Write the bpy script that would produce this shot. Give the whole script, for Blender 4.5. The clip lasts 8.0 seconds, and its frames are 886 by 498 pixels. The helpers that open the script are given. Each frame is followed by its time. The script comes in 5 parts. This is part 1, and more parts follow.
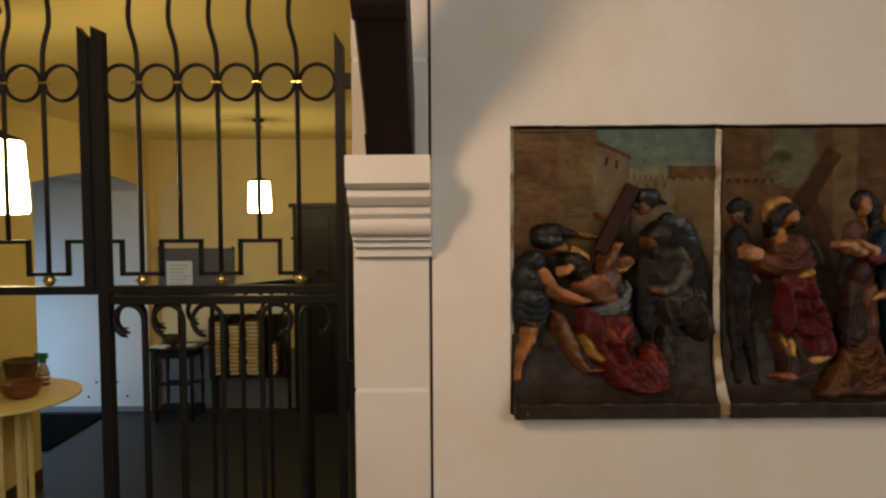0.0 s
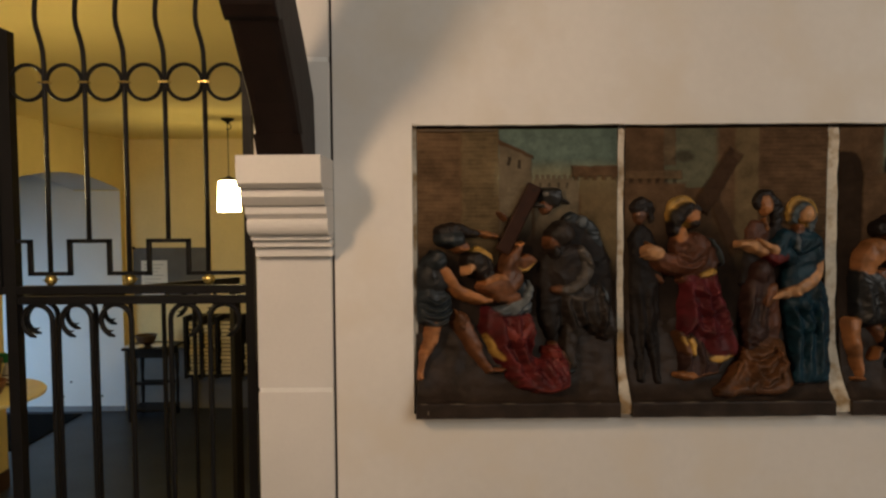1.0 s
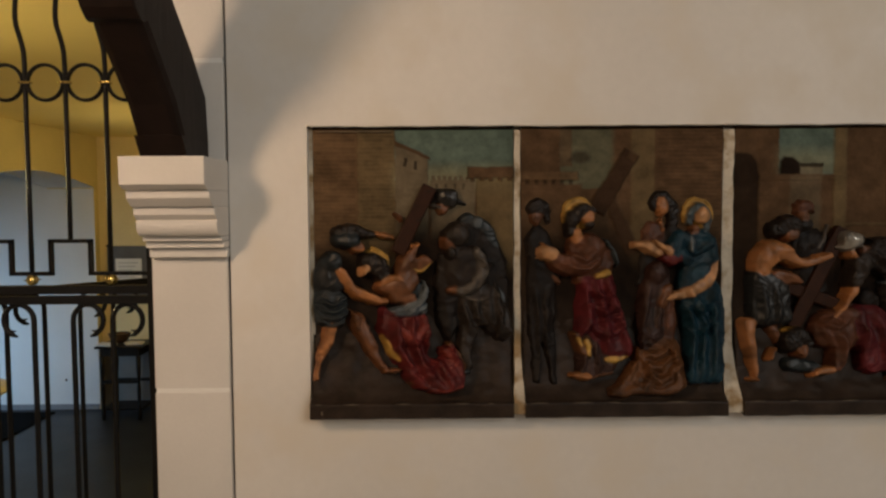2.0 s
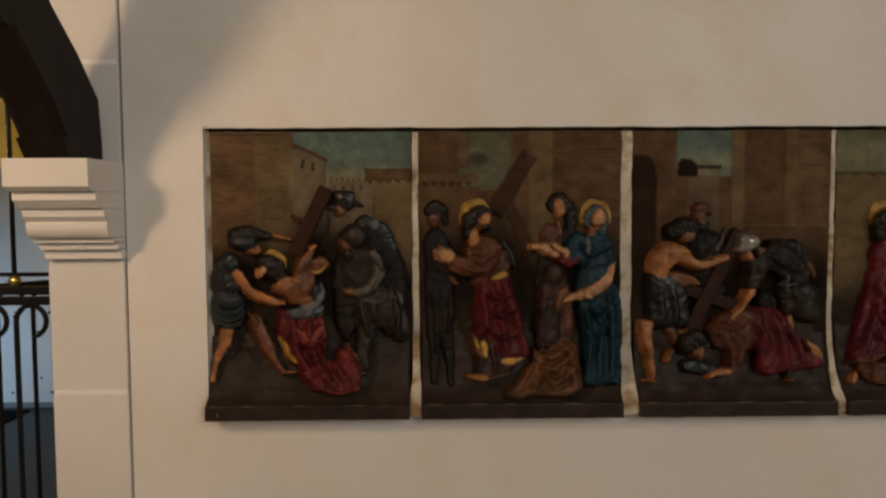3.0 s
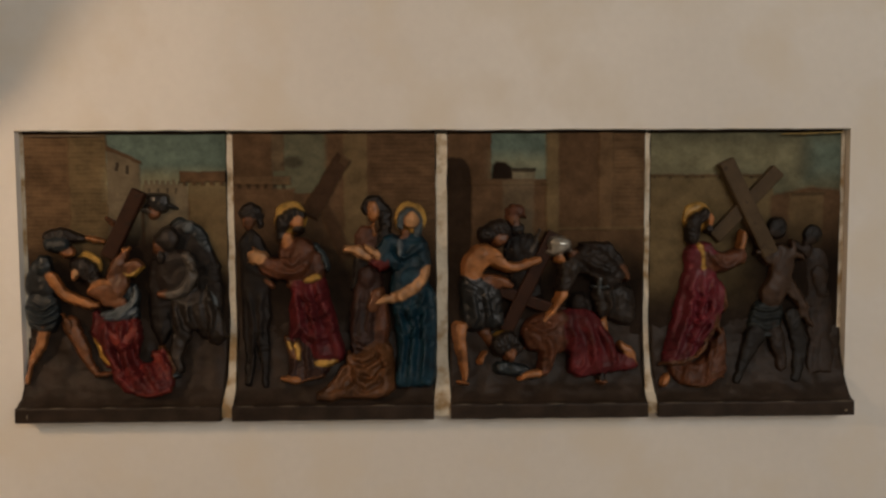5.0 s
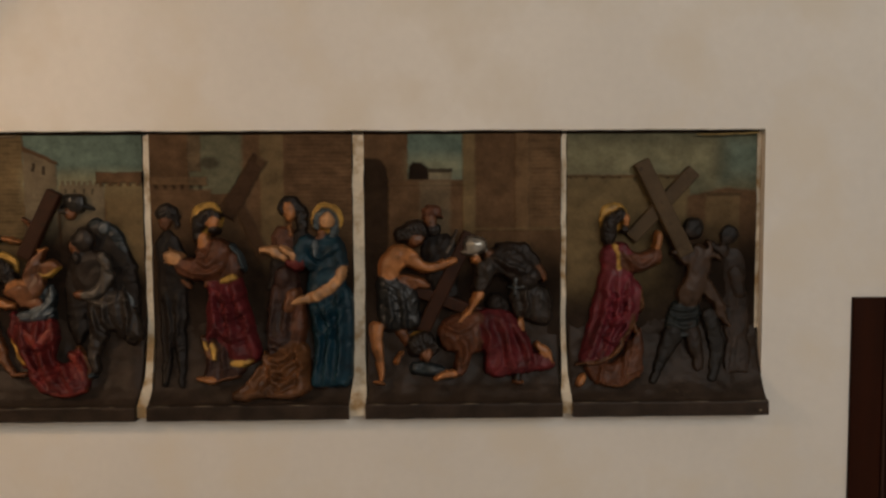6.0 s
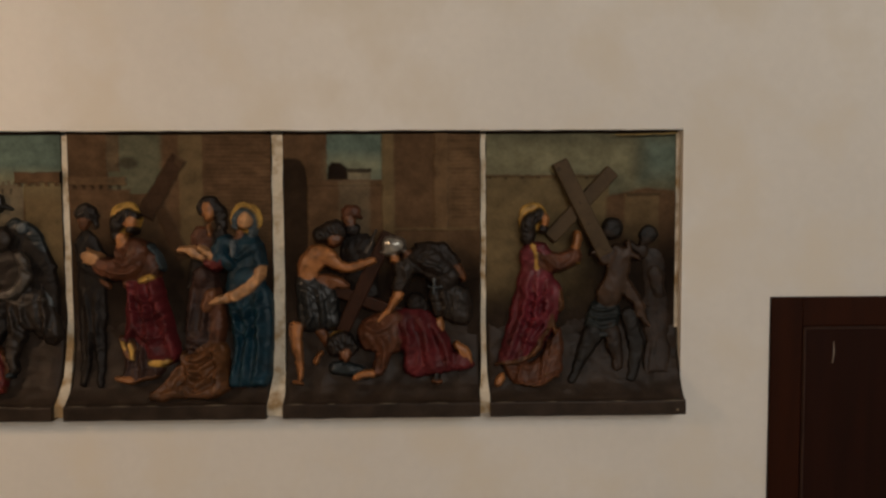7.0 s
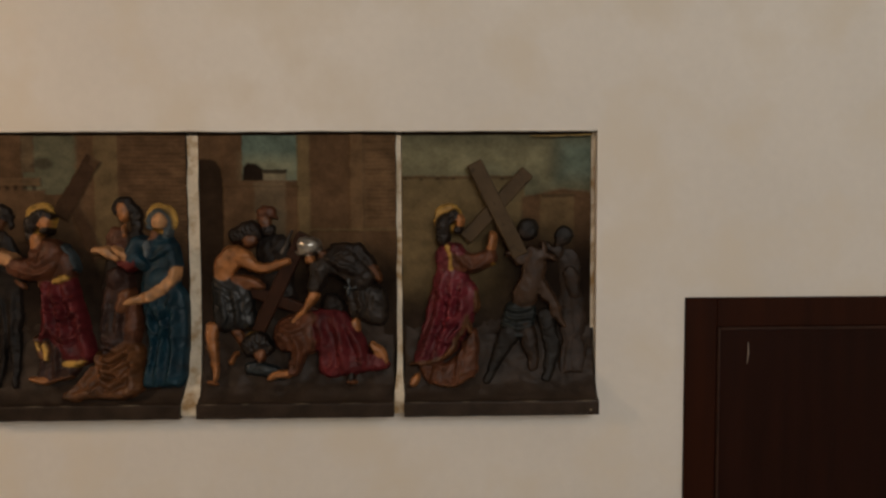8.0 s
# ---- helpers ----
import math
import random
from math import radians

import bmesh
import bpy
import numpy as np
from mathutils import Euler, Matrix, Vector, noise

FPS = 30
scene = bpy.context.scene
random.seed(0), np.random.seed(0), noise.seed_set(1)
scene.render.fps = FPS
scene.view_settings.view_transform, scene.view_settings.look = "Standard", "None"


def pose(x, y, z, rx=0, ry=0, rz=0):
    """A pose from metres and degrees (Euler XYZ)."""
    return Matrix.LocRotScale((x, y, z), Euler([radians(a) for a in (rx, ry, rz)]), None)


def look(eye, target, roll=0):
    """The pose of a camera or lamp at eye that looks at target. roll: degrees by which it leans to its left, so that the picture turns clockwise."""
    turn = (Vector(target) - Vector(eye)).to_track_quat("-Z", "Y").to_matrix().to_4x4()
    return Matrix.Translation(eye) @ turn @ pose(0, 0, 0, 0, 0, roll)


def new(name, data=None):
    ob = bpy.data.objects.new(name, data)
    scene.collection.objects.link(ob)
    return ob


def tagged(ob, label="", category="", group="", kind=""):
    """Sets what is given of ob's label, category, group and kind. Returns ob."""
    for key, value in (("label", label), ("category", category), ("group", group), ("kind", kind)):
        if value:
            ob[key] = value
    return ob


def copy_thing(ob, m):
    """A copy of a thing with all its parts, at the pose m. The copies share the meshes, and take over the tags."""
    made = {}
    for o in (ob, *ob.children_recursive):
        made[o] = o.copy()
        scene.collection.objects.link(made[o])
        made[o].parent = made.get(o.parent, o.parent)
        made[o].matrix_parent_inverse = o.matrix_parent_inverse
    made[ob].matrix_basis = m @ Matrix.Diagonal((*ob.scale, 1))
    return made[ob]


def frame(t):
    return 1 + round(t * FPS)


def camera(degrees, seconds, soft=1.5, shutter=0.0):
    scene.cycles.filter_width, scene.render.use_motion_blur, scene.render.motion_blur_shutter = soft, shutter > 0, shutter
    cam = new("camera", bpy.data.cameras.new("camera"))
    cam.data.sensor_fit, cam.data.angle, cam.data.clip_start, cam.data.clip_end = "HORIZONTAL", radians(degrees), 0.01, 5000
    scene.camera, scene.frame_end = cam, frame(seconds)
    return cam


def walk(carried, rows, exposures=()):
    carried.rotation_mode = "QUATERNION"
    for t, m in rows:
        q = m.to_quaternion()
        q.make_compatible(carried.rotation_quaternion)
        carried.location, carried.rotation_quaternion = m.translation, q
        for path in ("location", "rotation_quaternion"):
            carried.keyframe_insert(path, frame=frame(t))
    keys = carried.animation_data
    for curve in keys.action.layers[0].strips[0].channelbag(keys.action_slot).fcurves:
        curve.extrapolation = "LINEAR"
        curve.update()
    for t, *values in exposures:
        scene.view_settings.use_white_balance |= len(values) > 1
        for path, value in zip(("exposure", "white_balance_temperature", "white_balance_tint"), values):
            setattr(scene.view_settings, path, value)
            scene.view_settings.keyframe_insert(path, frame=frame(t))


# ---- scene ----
cam = camera(62.19, 8.0, 2.4)
ROWS = [
    (0.0, 0.0000, 0.0000, 1.9500, -0.152, -2.947, 0.336),
    (0.5, 0.1003, -0.0011, 1.9496, -0.295, -2.980, 0.366),
    (1.0, 0.2044, -0.0029, 1.9503, -0.454, -3.024, 0.382),
    (1.5, 0.3152, -0.0057, 1.9528, -0.576, -3.109, 0.366),
    (3.0, 0.6479, -0.0112, 1.9659, -0.827, -3.454, 0.297),
    (3.5, 0.7566, -0.0125, 1.9697, -0.906, -3.522, 0.275),
    (4.0, 0.8576, -0.0160, 1.9708, -0.971, -3.528, 0.279),
    (4.5, 0.9573, -0.0206, 1.9704, -1.007, -3.501, 0.279),
    (6.0, 1.2379, -0.0313, 1.9673, -1.075, -3.360, 0.304),
    (6.5, 1.3291, -0.0350, 1.9659, -1.154, -3.337, 0.303),
    (7.0, 1.4134, -0.0382, 1.9655, -1.267, -3.327, 0.290),
    (7.5, 1.5045, -0.0423, 1.9659, -1.393, -3.333, 0.273),
    (8.0, 1.5963, -0.0477, 1.9672, -1.520, -3.346, 0.253),
]
walk(cam, [(t, pose(x, y, z, 90 + pitch, roll, yaw)) for t, x, y, z, yaw, pitch, roll in ROWS],
     exposures=((0.0, 0.0), (1.0, -0.05), (1.5, -0.09), (3.5, -0.08), (4.5, 0.04), (6.5, 0.10), (8.0, 0.10)))

# ---- light ----
world = bpy.data.worlds.new("world")
scene.world = world
world.use_nodes = True
wn = world.node_tree.nodes
sky = wn.new("ShaderNodeTexSky")
sky.sky_type, sky.sun_disc, sky.sun_elevation, sky.sun_rotation = "NISHITA", False, 0.6, 3.6
world.node_tree.links.new(sky.outputs[0], wn["Background"].inputs[0])
wn["Background"].inputs[1].default_value = 0.1


def lamp(name, kind, m, power, colour, size=0.1, size_y=0):
    data = bpy.data.lights.new(name, kind)
    data.energy, data.color = power, colour
    if kind == "AREA":
        data.shape, data.size, data.size_y = "RECTANGLE", size, size_y or size
    else:
        data.shadow_soft_size = size
    ob = new(name, data)
    ob.matrix_world = m
    return ob


# daylight from an unseen, invented nave window, behind and above the camera
lamp("unseen_nave_window_light", "AREA", look((3.4, -4.35, 4.0), (1.5, 1.6, 1.8)), 114, (1.0, 0.935, 0.835), 3.4, 2.2)
# daylight in the porch window
porch = lamp("porch_window_light", "AREA", look((-5.35, 5.3, 0.85), (-3.95, 7.1, 0.62)), 8.6, (0.38, 0.67, 1.0), 1.2, 1.0)
porch.data.spread = radians(72)


# ---- materials ----
def material(name, colour, rough=0.6, metal=0.0, vary=0.12, scale=6.0, fine=80.0, bump=0.15, stain=None, stain_at=0.6, rand=0.0, spec=0.5, stretch=(1, 1, 1), coat=0.0):
    """A procedural surface: base colour with broad and fine variation, optional stains, and relief."""
    m = bpy.data.materials.new(name)
    m.use_nodes = True
    nt = m.node_tree
    n, l = nt.nodes, nt.links
    b = n["Principled BSDF"]
    b.inputs["Roughness"].default_value, b.inputs["Metallic"].default_value = rough, metal
    b.inputs["Specular IOR Level"].default_value = spec
    b.inputs["Coat Weight"].default_value = coat
    tc = n.new("ShaderNodeTexCoord")
    mp = n.new("ShaderNodeMapping")
    mp.inputs["Scale"].default_value = stretch
    l.new(tc.outputs["Object"], mp.inputs[0])
    big, small = n.new("ShaderNodeTexNoise"), n.new("ShaderNodeTexNoise")
    for t, sc, dt in ((big, scale, 4), (small, fine, 6)):
        t.inputs["Scale"].default_value, t.inputs["Detail"].default_value = sc, dt
        l.new(mp.outputs[0], t.inputs["Vector"])
    mixv = n.new("ShaderNodeMath")
    mixv.operation = "MULTIPLY_ADD"
    l.new(small.outputs[0], mixv.inputs[0])
    mixv.inputs[1].default_value = 0.35
    l.new(big.outputs[0], mixv.inputs[2])
    rng = n.new("ShaderNodeMapRange")
    rng.inputs[1].default_value, rng.inputs[2].default_value = 0.4, 0.95
    rng.inputs[3].default_value, rng.inputs[4].default_value = 1 - vary, 1 + vary
    l.new(mixv.outputs[0], rng.inputs[0])
    val = rng.outputs[0]
    if rand:
        info = n.new("ShaderNodeObjectInfo")
        rr = n.new("ShaderNodeMapRange")
        rr.inputs[3].default_value, rr.inputs[4].default_value = 1 - rand, 1 + rand
        l.new(info.outputs["Random"], rr.inputs[0])
        mu = n.new("ShaderNodeMath")
        mu.operation = "MULTIPLY"
        l.new(val, mu.inputs[0])
        l.new(rr.outputs[0], mu.inputs[1])
        val = mu.outputs[0]
    sc = n.new("ShaderNodeVectorMath")
    sc.operation = "SCALE"
    sc.inputs[0].default_value = colour
    l.new(val, sc.inputs["Scale"])
    out = sc.outputs[0]
    if stain:
        st = n.new("ShaderNodeTexNoise")
        st.inputs["Scale"].default_value, st.inputs["Detail"].default_value = scale * 2.3, 8
        l.new(mp.outputs[0], st.inputs["Vector"])
        sr = n.new("ShaderNodeMapRange")
        sr.inputs[1].default_value, sr.inputs[2].default_value = stain_at, stain_at + 0.16
        l.new(st.outputs[0], sr.inputs[0])
        mx = n.new("ShaderNodeMix")
        mx.data_type = "RGBA"
        l.new(sr.outputs[0], mx.inputs["Factor"])
        l.new(out, mx.inputs["A"])
        mx.inputs["B"].default_value = (*stain, 1)
        out = mx.outputs["Result"]
    l.new(out, b.inputs["Base Color"])
    rv = n.new("ShaderNodeMapRange")
    rv.inputs[3].default_value, rv.inputs[4].default_value = max(rough - 0.12, 0.03), min(rough + 0.12, 1)
    l.new(small.outputs[0], rv.inputs[0])
    l.new(rv.outputs[0], b.inputs["Roughness"])
    if bump:
        bp = n.new("ShaderNodeBump")
        bp.inputs["Strength"].default_value, bp.inputs["Distance"].default_value = bump, 0.004
        l.new(mixv.outputs[0], bp.inputs["Height"])
        l.new(bp.outputs[0], b.inputs["Normal"])
    return m


PLASTER = material("white_plaster", (0.74, 0.70, 0.648), 0.85, vary=0.07, scale=2.2, fine=45, bump=0.22, spec=0.2, stain=(0.712, 0.655, 0.575), stain_at=0.48)
EDGE_PLASTER = material("joint_plaster", (0.60, 0.53, 0.42), 0.85, vary=0.30, scale=9, fine=90, bump=0.6, stain=(0.30, 0.20, 0.10), stain_at=0.49, spec=0.2)
STONE = material("painted_stone", (0.68, 0.65, 0.61), 0.8, vary=0.06, scale=5, fine=110, bump=0.2, spec=0.25)
MORTAR = material("mortar", (0.84, 0.82, 0.78), 0.85, vary=0.06, bump=0.2, spec=0.2)
SEAM = material("dark_seam", (0.05, 0.045, 0.04), 0.9, vary=0.2)
DARKWOOD = material("dark_stained_oak", (0.0105, 0.0056, 0.0042), 0.5, spec=0.16, vary=0.35, scale=5, fine=60, bump=0.35, stretch=(6, 6, 0.6))
DOORWOOD = material("brown_varnished_wood", (0.016, 0.0042, 0.002), 0.5, vary=0.3, scale=5, fine=50, bump=0.25, stretch=(6, 6, 0.5), spec=0.08)
DOORFRAME = material("brown_door_border", (0.0232, 0.00525, 0.0014), 0.5, vary=0.3, scale=5, fine=50, bump=0.25, stretch=(6, 6, 0.5), spec=0.08)
IRON = material("black_iron", (0.008, 0.0078, 0.0082), 0.5, vary=0.25, scale=12, fine=140, bump=0.2, spec=0.17)
BRASS = material("gilt_brass", (0.612, 0.4704, 0.16), 0.28, 1.0, vary=0.15, scale=30, fine=200, bump=0.1)
CREAMWALL = material("cream_plaster", (0.74, 0.61, 0.34), 0.85, vary=0.10, scale=2.0, fine=45, bump=0.2, spec=0.2)
YELLOW = material("yellow_plaster", (0.65, 0.53, 0.235), 0.85, vary=0.10, scale=2.0, fine=45, bump=0.2, spec=0.2)
CREAM = material("cream_ceiling", (0.80, 0.65, 0.27), 0.85, vary=0.05, scale=2.0, fine=45, bump=0.15, spec=0.2)
WHITE = material("whitewashed_wall", (0.74, 0.73, 0.72), 0.85, vary=0.05, scale=2.5, fine=45, bump=0.2, spec=0.2)
SLATE = material("dark_slate_floor", (0.029, 0.033, 0.043), 0.42, vary=0.35, scale=3, fine=60, bump=0.12, spec=0.22)
DADO = material("grey_dado_paint", (0.17, 0.158, 0.145), 0.6, vary=0.15, scale=5, fine=60, bump=0.15)
BROWNBASE = material("brown_skirting", (0.06, 0.03, 0.016), 0.5, vary=0.2)
GREYSKIRT = material("grey_skirting", (0.20, 0.20, 0.21), 0.6, vary=0.1)
MAT = material("black_doormat", (0.004, 0.004, 0.0042), 0.95, vary=0.3, scale=30, fine=300, bump=0.7, spec=0.05)
BLACKWOOD = material("blackened_wood", (0.009, 0.0075, 0.007), 0.45, spec=0.25, vary=0.3, scale=5, fine=50, bump=0.25, stretch=(5, 5, 0.6))
# unseen floor, its colour raised so that it brightens the lower wall
NAVEFLOOR = material("pale_bounce_floor", (0.50, 0.465, 0.42), 0.5, vary=0.2, scale=2, fine=40, bump=0.15)
TABLEPAINT = material("cream_table_paint", (0.8064, 0.7192, 0.399), 0.45, vary=0.06, scale=8, fine=70, bump=0.08)
TERRACOTTA = material("brown_earthenware", (0.1445, 0.0495, 0.0285), 0.4, vary=0.25, scale=14, fine=90, bump=0.25)
DARKCLAY = material("dark_wooden_bowl", (0.07, 0.04, 0.022), 0.5, vary=0.25, scale=14, fine=90, bump=0.25)
PAGES = material("yellowed_pages", (0.62, 0.50, 0.27), 0.8, vary=0.15, scale=30, fine=300, bump=0.3, rand=0.15)
COVER = material("brown_book_cover", (0.05, 0.03, 0.02), 0.6, vary=0.2, rand=0.3)
PAPER = material("white_paper", (0.72, 0.70, 0.66), 0.8, vary=0.04)
INK = material("grey_print", (0.35, 0.34, 0.33), 0.8, vary=0.04)
BOARD = material("grey_felt_board", (0.11, 0.11, 0.115), 0.9, vary=0.15, scale=8, fine=200, bump=0.3)
GREENPL = material("green_plastic", (0.02, 0.16, 0.06), 0.35, vary=0.08)
BOTTLE = material("clear_cloudy_plastic", (0.30, 0.29, 0.26), 0.3, vary=0.15, scale=20)
LABELC = material("white_label", (0.6, 0.6, 0.58), 0.6, vary=0.05)


def glow(name, colour, strength):
    m = bpy.data.materials.new(name)
    m.use_nodes = True
    b = m.node_tree.nodes["Principled BSDF"]
    b.inputs["Base Color"].default_value = (0.8, 0.75, 0.6, 1)
    b.inputs["Emission Color"].default_value, b.inputs["Emission Strength"].default_value = (*colour, 1), strength
    return m


SHADE = glow("lit_opal_glass", (1.0, 0.78, 0.37), 37)
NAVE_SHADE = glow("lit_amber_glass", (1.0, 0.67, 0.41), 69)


# ---- building helpers ----
def box(bm, x0, x1, y0, y1, z0, z1, bevel=0.0, seg=1):
    """An axis-aligned box, with its edges rounded by bevel."""
    r = bmesh.ops.create_cube(bm, size=1, matrix=Matrix.Translation(((x0 + x1) / 2, (y0 + y1) / 2, (z0 + z1) / 2)) @ Matrix.Diagonal((x1 - x0, y1 - y0, z1 - z0, 1)))
    if bevel:
        es = list({e for v in r["verts"] for e in v.link_edges})
        bmesh.ops.bevel(bm, geom=es, offset=bevel, segments=seg, affect="EDGES", profile=0.5)


def prism(bm, outline, axis, a, b):
    """A closed outline of (p, q) pairs pushed along axis x, y or z from a to b."""
    at = {"x": lambda p, q, s: (s, p, q), "y": lambda p, q, s: (p, s, q), "z": lambda p, q, s: (p, q, s)}[axis]
    lo = [bm.verts.new(at(p, q, a)) for p, q in outline]
    hi = [bm.verts.new(at(p, q, b)) for p, q in outline]
    k = len(outline)
    faces = [bm.faces.new(lo), bm.faces.new(hi[::-1])]
    for i in range(k):
        faces.append(bm.faces.new((lo[i], hi[i], hi[(i + 1) % k], lo[(i + 1) % k])))
    bmesh.ops.recalc_face_normals(bm, faces=faces)


def tube(bm, pts, radii, n=8, flat=1.0, mat=0, closed=False):
    """A round bar through pts; radii one number or one for each point; flat squeezes it along y."""
    pts = [Vector(p) for p in pts]
    if not hasattr(radii, "__len__"):
        radii = [radii] * len(pts)
    rings = []
    k = len(pts)
    side = None
    for i, p in enumerate(pts):
        if closed:
            d = pts[(i + 1) % k] - pts[i - 1]
        else:
            d = pts[min(i + 1, k - 1)] - pts[max(i - 1, 0)]
        d.normalize()
        up = Vector((0, 1, 0)) if abs(d.y) < 0.9 else Vector((1, 0, 0))
        u = d.cross(up).normalized()
        w = u.cross(d).normalized()
        ring = []
        for j in range(n):
            a = 2 * math.pi * (j + 0.5) / n
            o = u * math.cos(a) * radii[i] + w * math.sin(a) * radii[i] * flat
            ring.append(bm.verts.new(p + o))
        rings.append(ring)
    fs = []
    for i in range(k if closed else k - 1):
        a, b = rings[i], rings[(i + 1) % k]
        for j in range(n):
            fs.append(bm.faces.new((a[j], a[(j + 1) % n], b[(j + 1) % n], b[j])))
    if not closed:
        fs.append(bm.faces.new(rings[0][::-1]))
        fs.append(bm.faces.new(rings[-1]))
    for f in fs:
        f.material_index = mat
        f.smooth = n > 4
    bmesh.ops.recalc_face_normals(bm, faces=fs)


def lathe(bm, profile, x, y, n=32, mat=0):
    """A turned body: profile of (radius, z) about the upright through x, y."""
    rings = [[bm.verts.new((x + r * math.cos(2 * math.pi * j / n), y + r * math.sin(2 * math.pi * j / n), z)) for j in range(n)] for r, z in profile]
    fs = []
    for a, b in zip(rings, rings[1:]):
        for j in range(n):
            fs.append(bm.faces.new((a[j], a[(j + 1) % n], b[(j + 1) % n], b[j])))
    fs.append(bm.faces.new(rings[0][::-1]))
    fs.append(bm.faces.new(rings[-1]))
    for f in fs:
        f.smooth, f.material_index = True, mat
    bmesh.ops.recalc_face_normals(bm, faces=fs)


def ball(bm, c, r, squash=(1, 1, 1), mat=0, turn=0, n=16):
    """A rounded lump at c, stretched by squash and turned in the plane of the wall."""
    m = Matrix.Translation(c) @ Matrix.Rotation(radians(turn), 4, "Y") @ Matrix.Diagonal((r * squash[0], r * squash[1], r * squash[2], 1))
    res = bmesh.ops.create_uvsphere(bm, u_segments=n, v_segments=max(6, n * 2 // 3), radius=1, matrix=m)
    for f in {f for v in res["verts"] for f in v.link_faces}:
        f.smooth, f.material_index = True, mat


def mesh(name, bm, mats):
    me = bpy.data.meshes.new(name)
    bm.to_mesh(me)
    bm.free()
    for m in mats if isinstance(mats, (list, tuple)) else [mats]:
        me.materials.append(m)
    return me


def part(name, bm, mats, parent=None, label=""):
    ob = new(name, mesh(name, bm, mats))
    ob.parent = parent
    return tagged(ob, label)


def thing(name, label, category, group="", kind="", at=(0, 0, 0)):
    ob = new(name)
    ob.location = at
    ob.empty_display_size = 0.05
    return tagged(ob, label, category, group, kind)


def boxpart(name, dims, mats, parent=None, label="", bevel=0.0):
    bm = bmesh.new()
    box(bm, *dims, bevel=bevel)
    return part(name, bm, mats, parent, label)


def structure(name, dims_list, mat, label, category):
    bm = bmesh.new()
    for d in dims_list:
        box(bm, *d)
    return tagged(part(name, bm, mat), label, category, kind="structure")


# ---- large structure ----
WALL = 1.6
# nave wall with the shallow bed that holds the reliefs; the door stands in its own gap
RX0, RX1, RZ0, RZ1 = 0.1505, 1.9870, 1.500, 2.136
DX0, DX1, DZ1 = 2.19, 3.05, 1.757
structure("wall_north", [
    (-0.020, RX0, WALL, 1.9, 0, 7), (RX0, RX1, WALL, 1.9, RZ1, 7), (RX0, RX1, WALL, 1.9, 0, RZ0),
    (RX0, RX1, 1.648, 1.9, RZ0, RZ1), (RX1, DX0, WALL, 1.9, 0, 7), (DX0, DX1, WALL, 1.9, DZ1, 7),
    (DX1, 6.0, WALL, 1.9, 0, 7), (-1.41, -0.192, WALL, 1.9, 3.3, 7), (-6.0, -1.41, WALL, 1.9, 0, 7),
    (DX0, DX1, 1.86, 1.9, 0, DZ1)], PLASTER, "white plastered nave wall with a shallow bed for reliefs", "wall")
# unseen wall; its opening is made up to suit the nave daylight
structure("wall_south", [(-6, 1.7, -4.6, -4.4, 0, 7), (5.1, 6, -4.6, -4.4, 0, 7), (1.7, 5.1, -4.6, -4.4, 0, 2.9), (1.7, 5.1, -4.6, -4.4, 5.1, 7)], PLASTER, "unseen white nave wall with a made-up high window opening", "wall")
structure("wall_west", [(-6.1, -6, -4.4, 1.9, 0, 7)], PLASTER, "white plastered end wall of the nave", "wall")
structure("wall_east", [(6, 6.1, -4.4, 1.9, 0, 7)], PLASTER, "white plastered end wall of the nave", "wall")
structure("floor_nave", [(-6, 6, -4.4, WALL, -0.1, 0.0)], NAVEFLOOR, "unseen nave floor, kept pale to bounce light up the wall", "floor")
structure("ceiling_nave", [(-6.1, 6.1, -4.6, 1.9, 7, 7.1)], PLASTER, "white plastered nave ceiling", "ceiling")

# side room behind the gate
BX0, BX1, BACK, CEIL = -2.87, 0.5, 7.25, 2.665
bm = bmesh.new()
box(bm, BX0 - 0.45, BX0, 1.9, 5.18, 0, CEIL)
box(bm, BX0 - 0.45, BX0, 7.165, BACK, 0, CEIL)
arch = [(5.18, CEIL), (5.18, 2.17)]
for i in range(1, 13):
    s = i / 12
    arch.append((5.18 + 1.985 * s, 2.17 + 0.115 * math.sin(math.pi * s)))
arch.append((7.165, CEIL))
prism(bm, arch, "x", BX0 - 0.45, BX0)
for f in bm.faces:
    c = f.calc_center_median()
    if f.normal.z < -0.5 and 2.0 < c.z < 2.5:
        f.material_index = 1
tagged(part("wall_side_room_west", bm, [YELLOW, WHITE]), "yellow plastered wall with a wide flat arched passage", "wall", kind="structure")
structure("wall_side_room_back", [(BX0, BX1, BACK, BACK + 0.2, 0, CEIL)], CREAMWALL, "cream plastered back wall", "wall")
structure("wall_side_room_east", [(BX1, BX1 + 0.2, 1.9, BACK + 0.2, 0, CEIL)], YELLOW, "yellow plastered wall", "wall")
structure("ceiling_side_room", [(BX0 - 0.45, BX1 + 0.2, 1.9, BACK + 0.2, CEIL, CEIL + 0.1)], CREAM, "cream ceiling of the side room", "ceiling")
structure("floor", [(-5.6, BX1 + 0.2, WALL, BACK + 0.2, -0.1, 0.0)], SLATE, "dark slate paved floor", "floor")
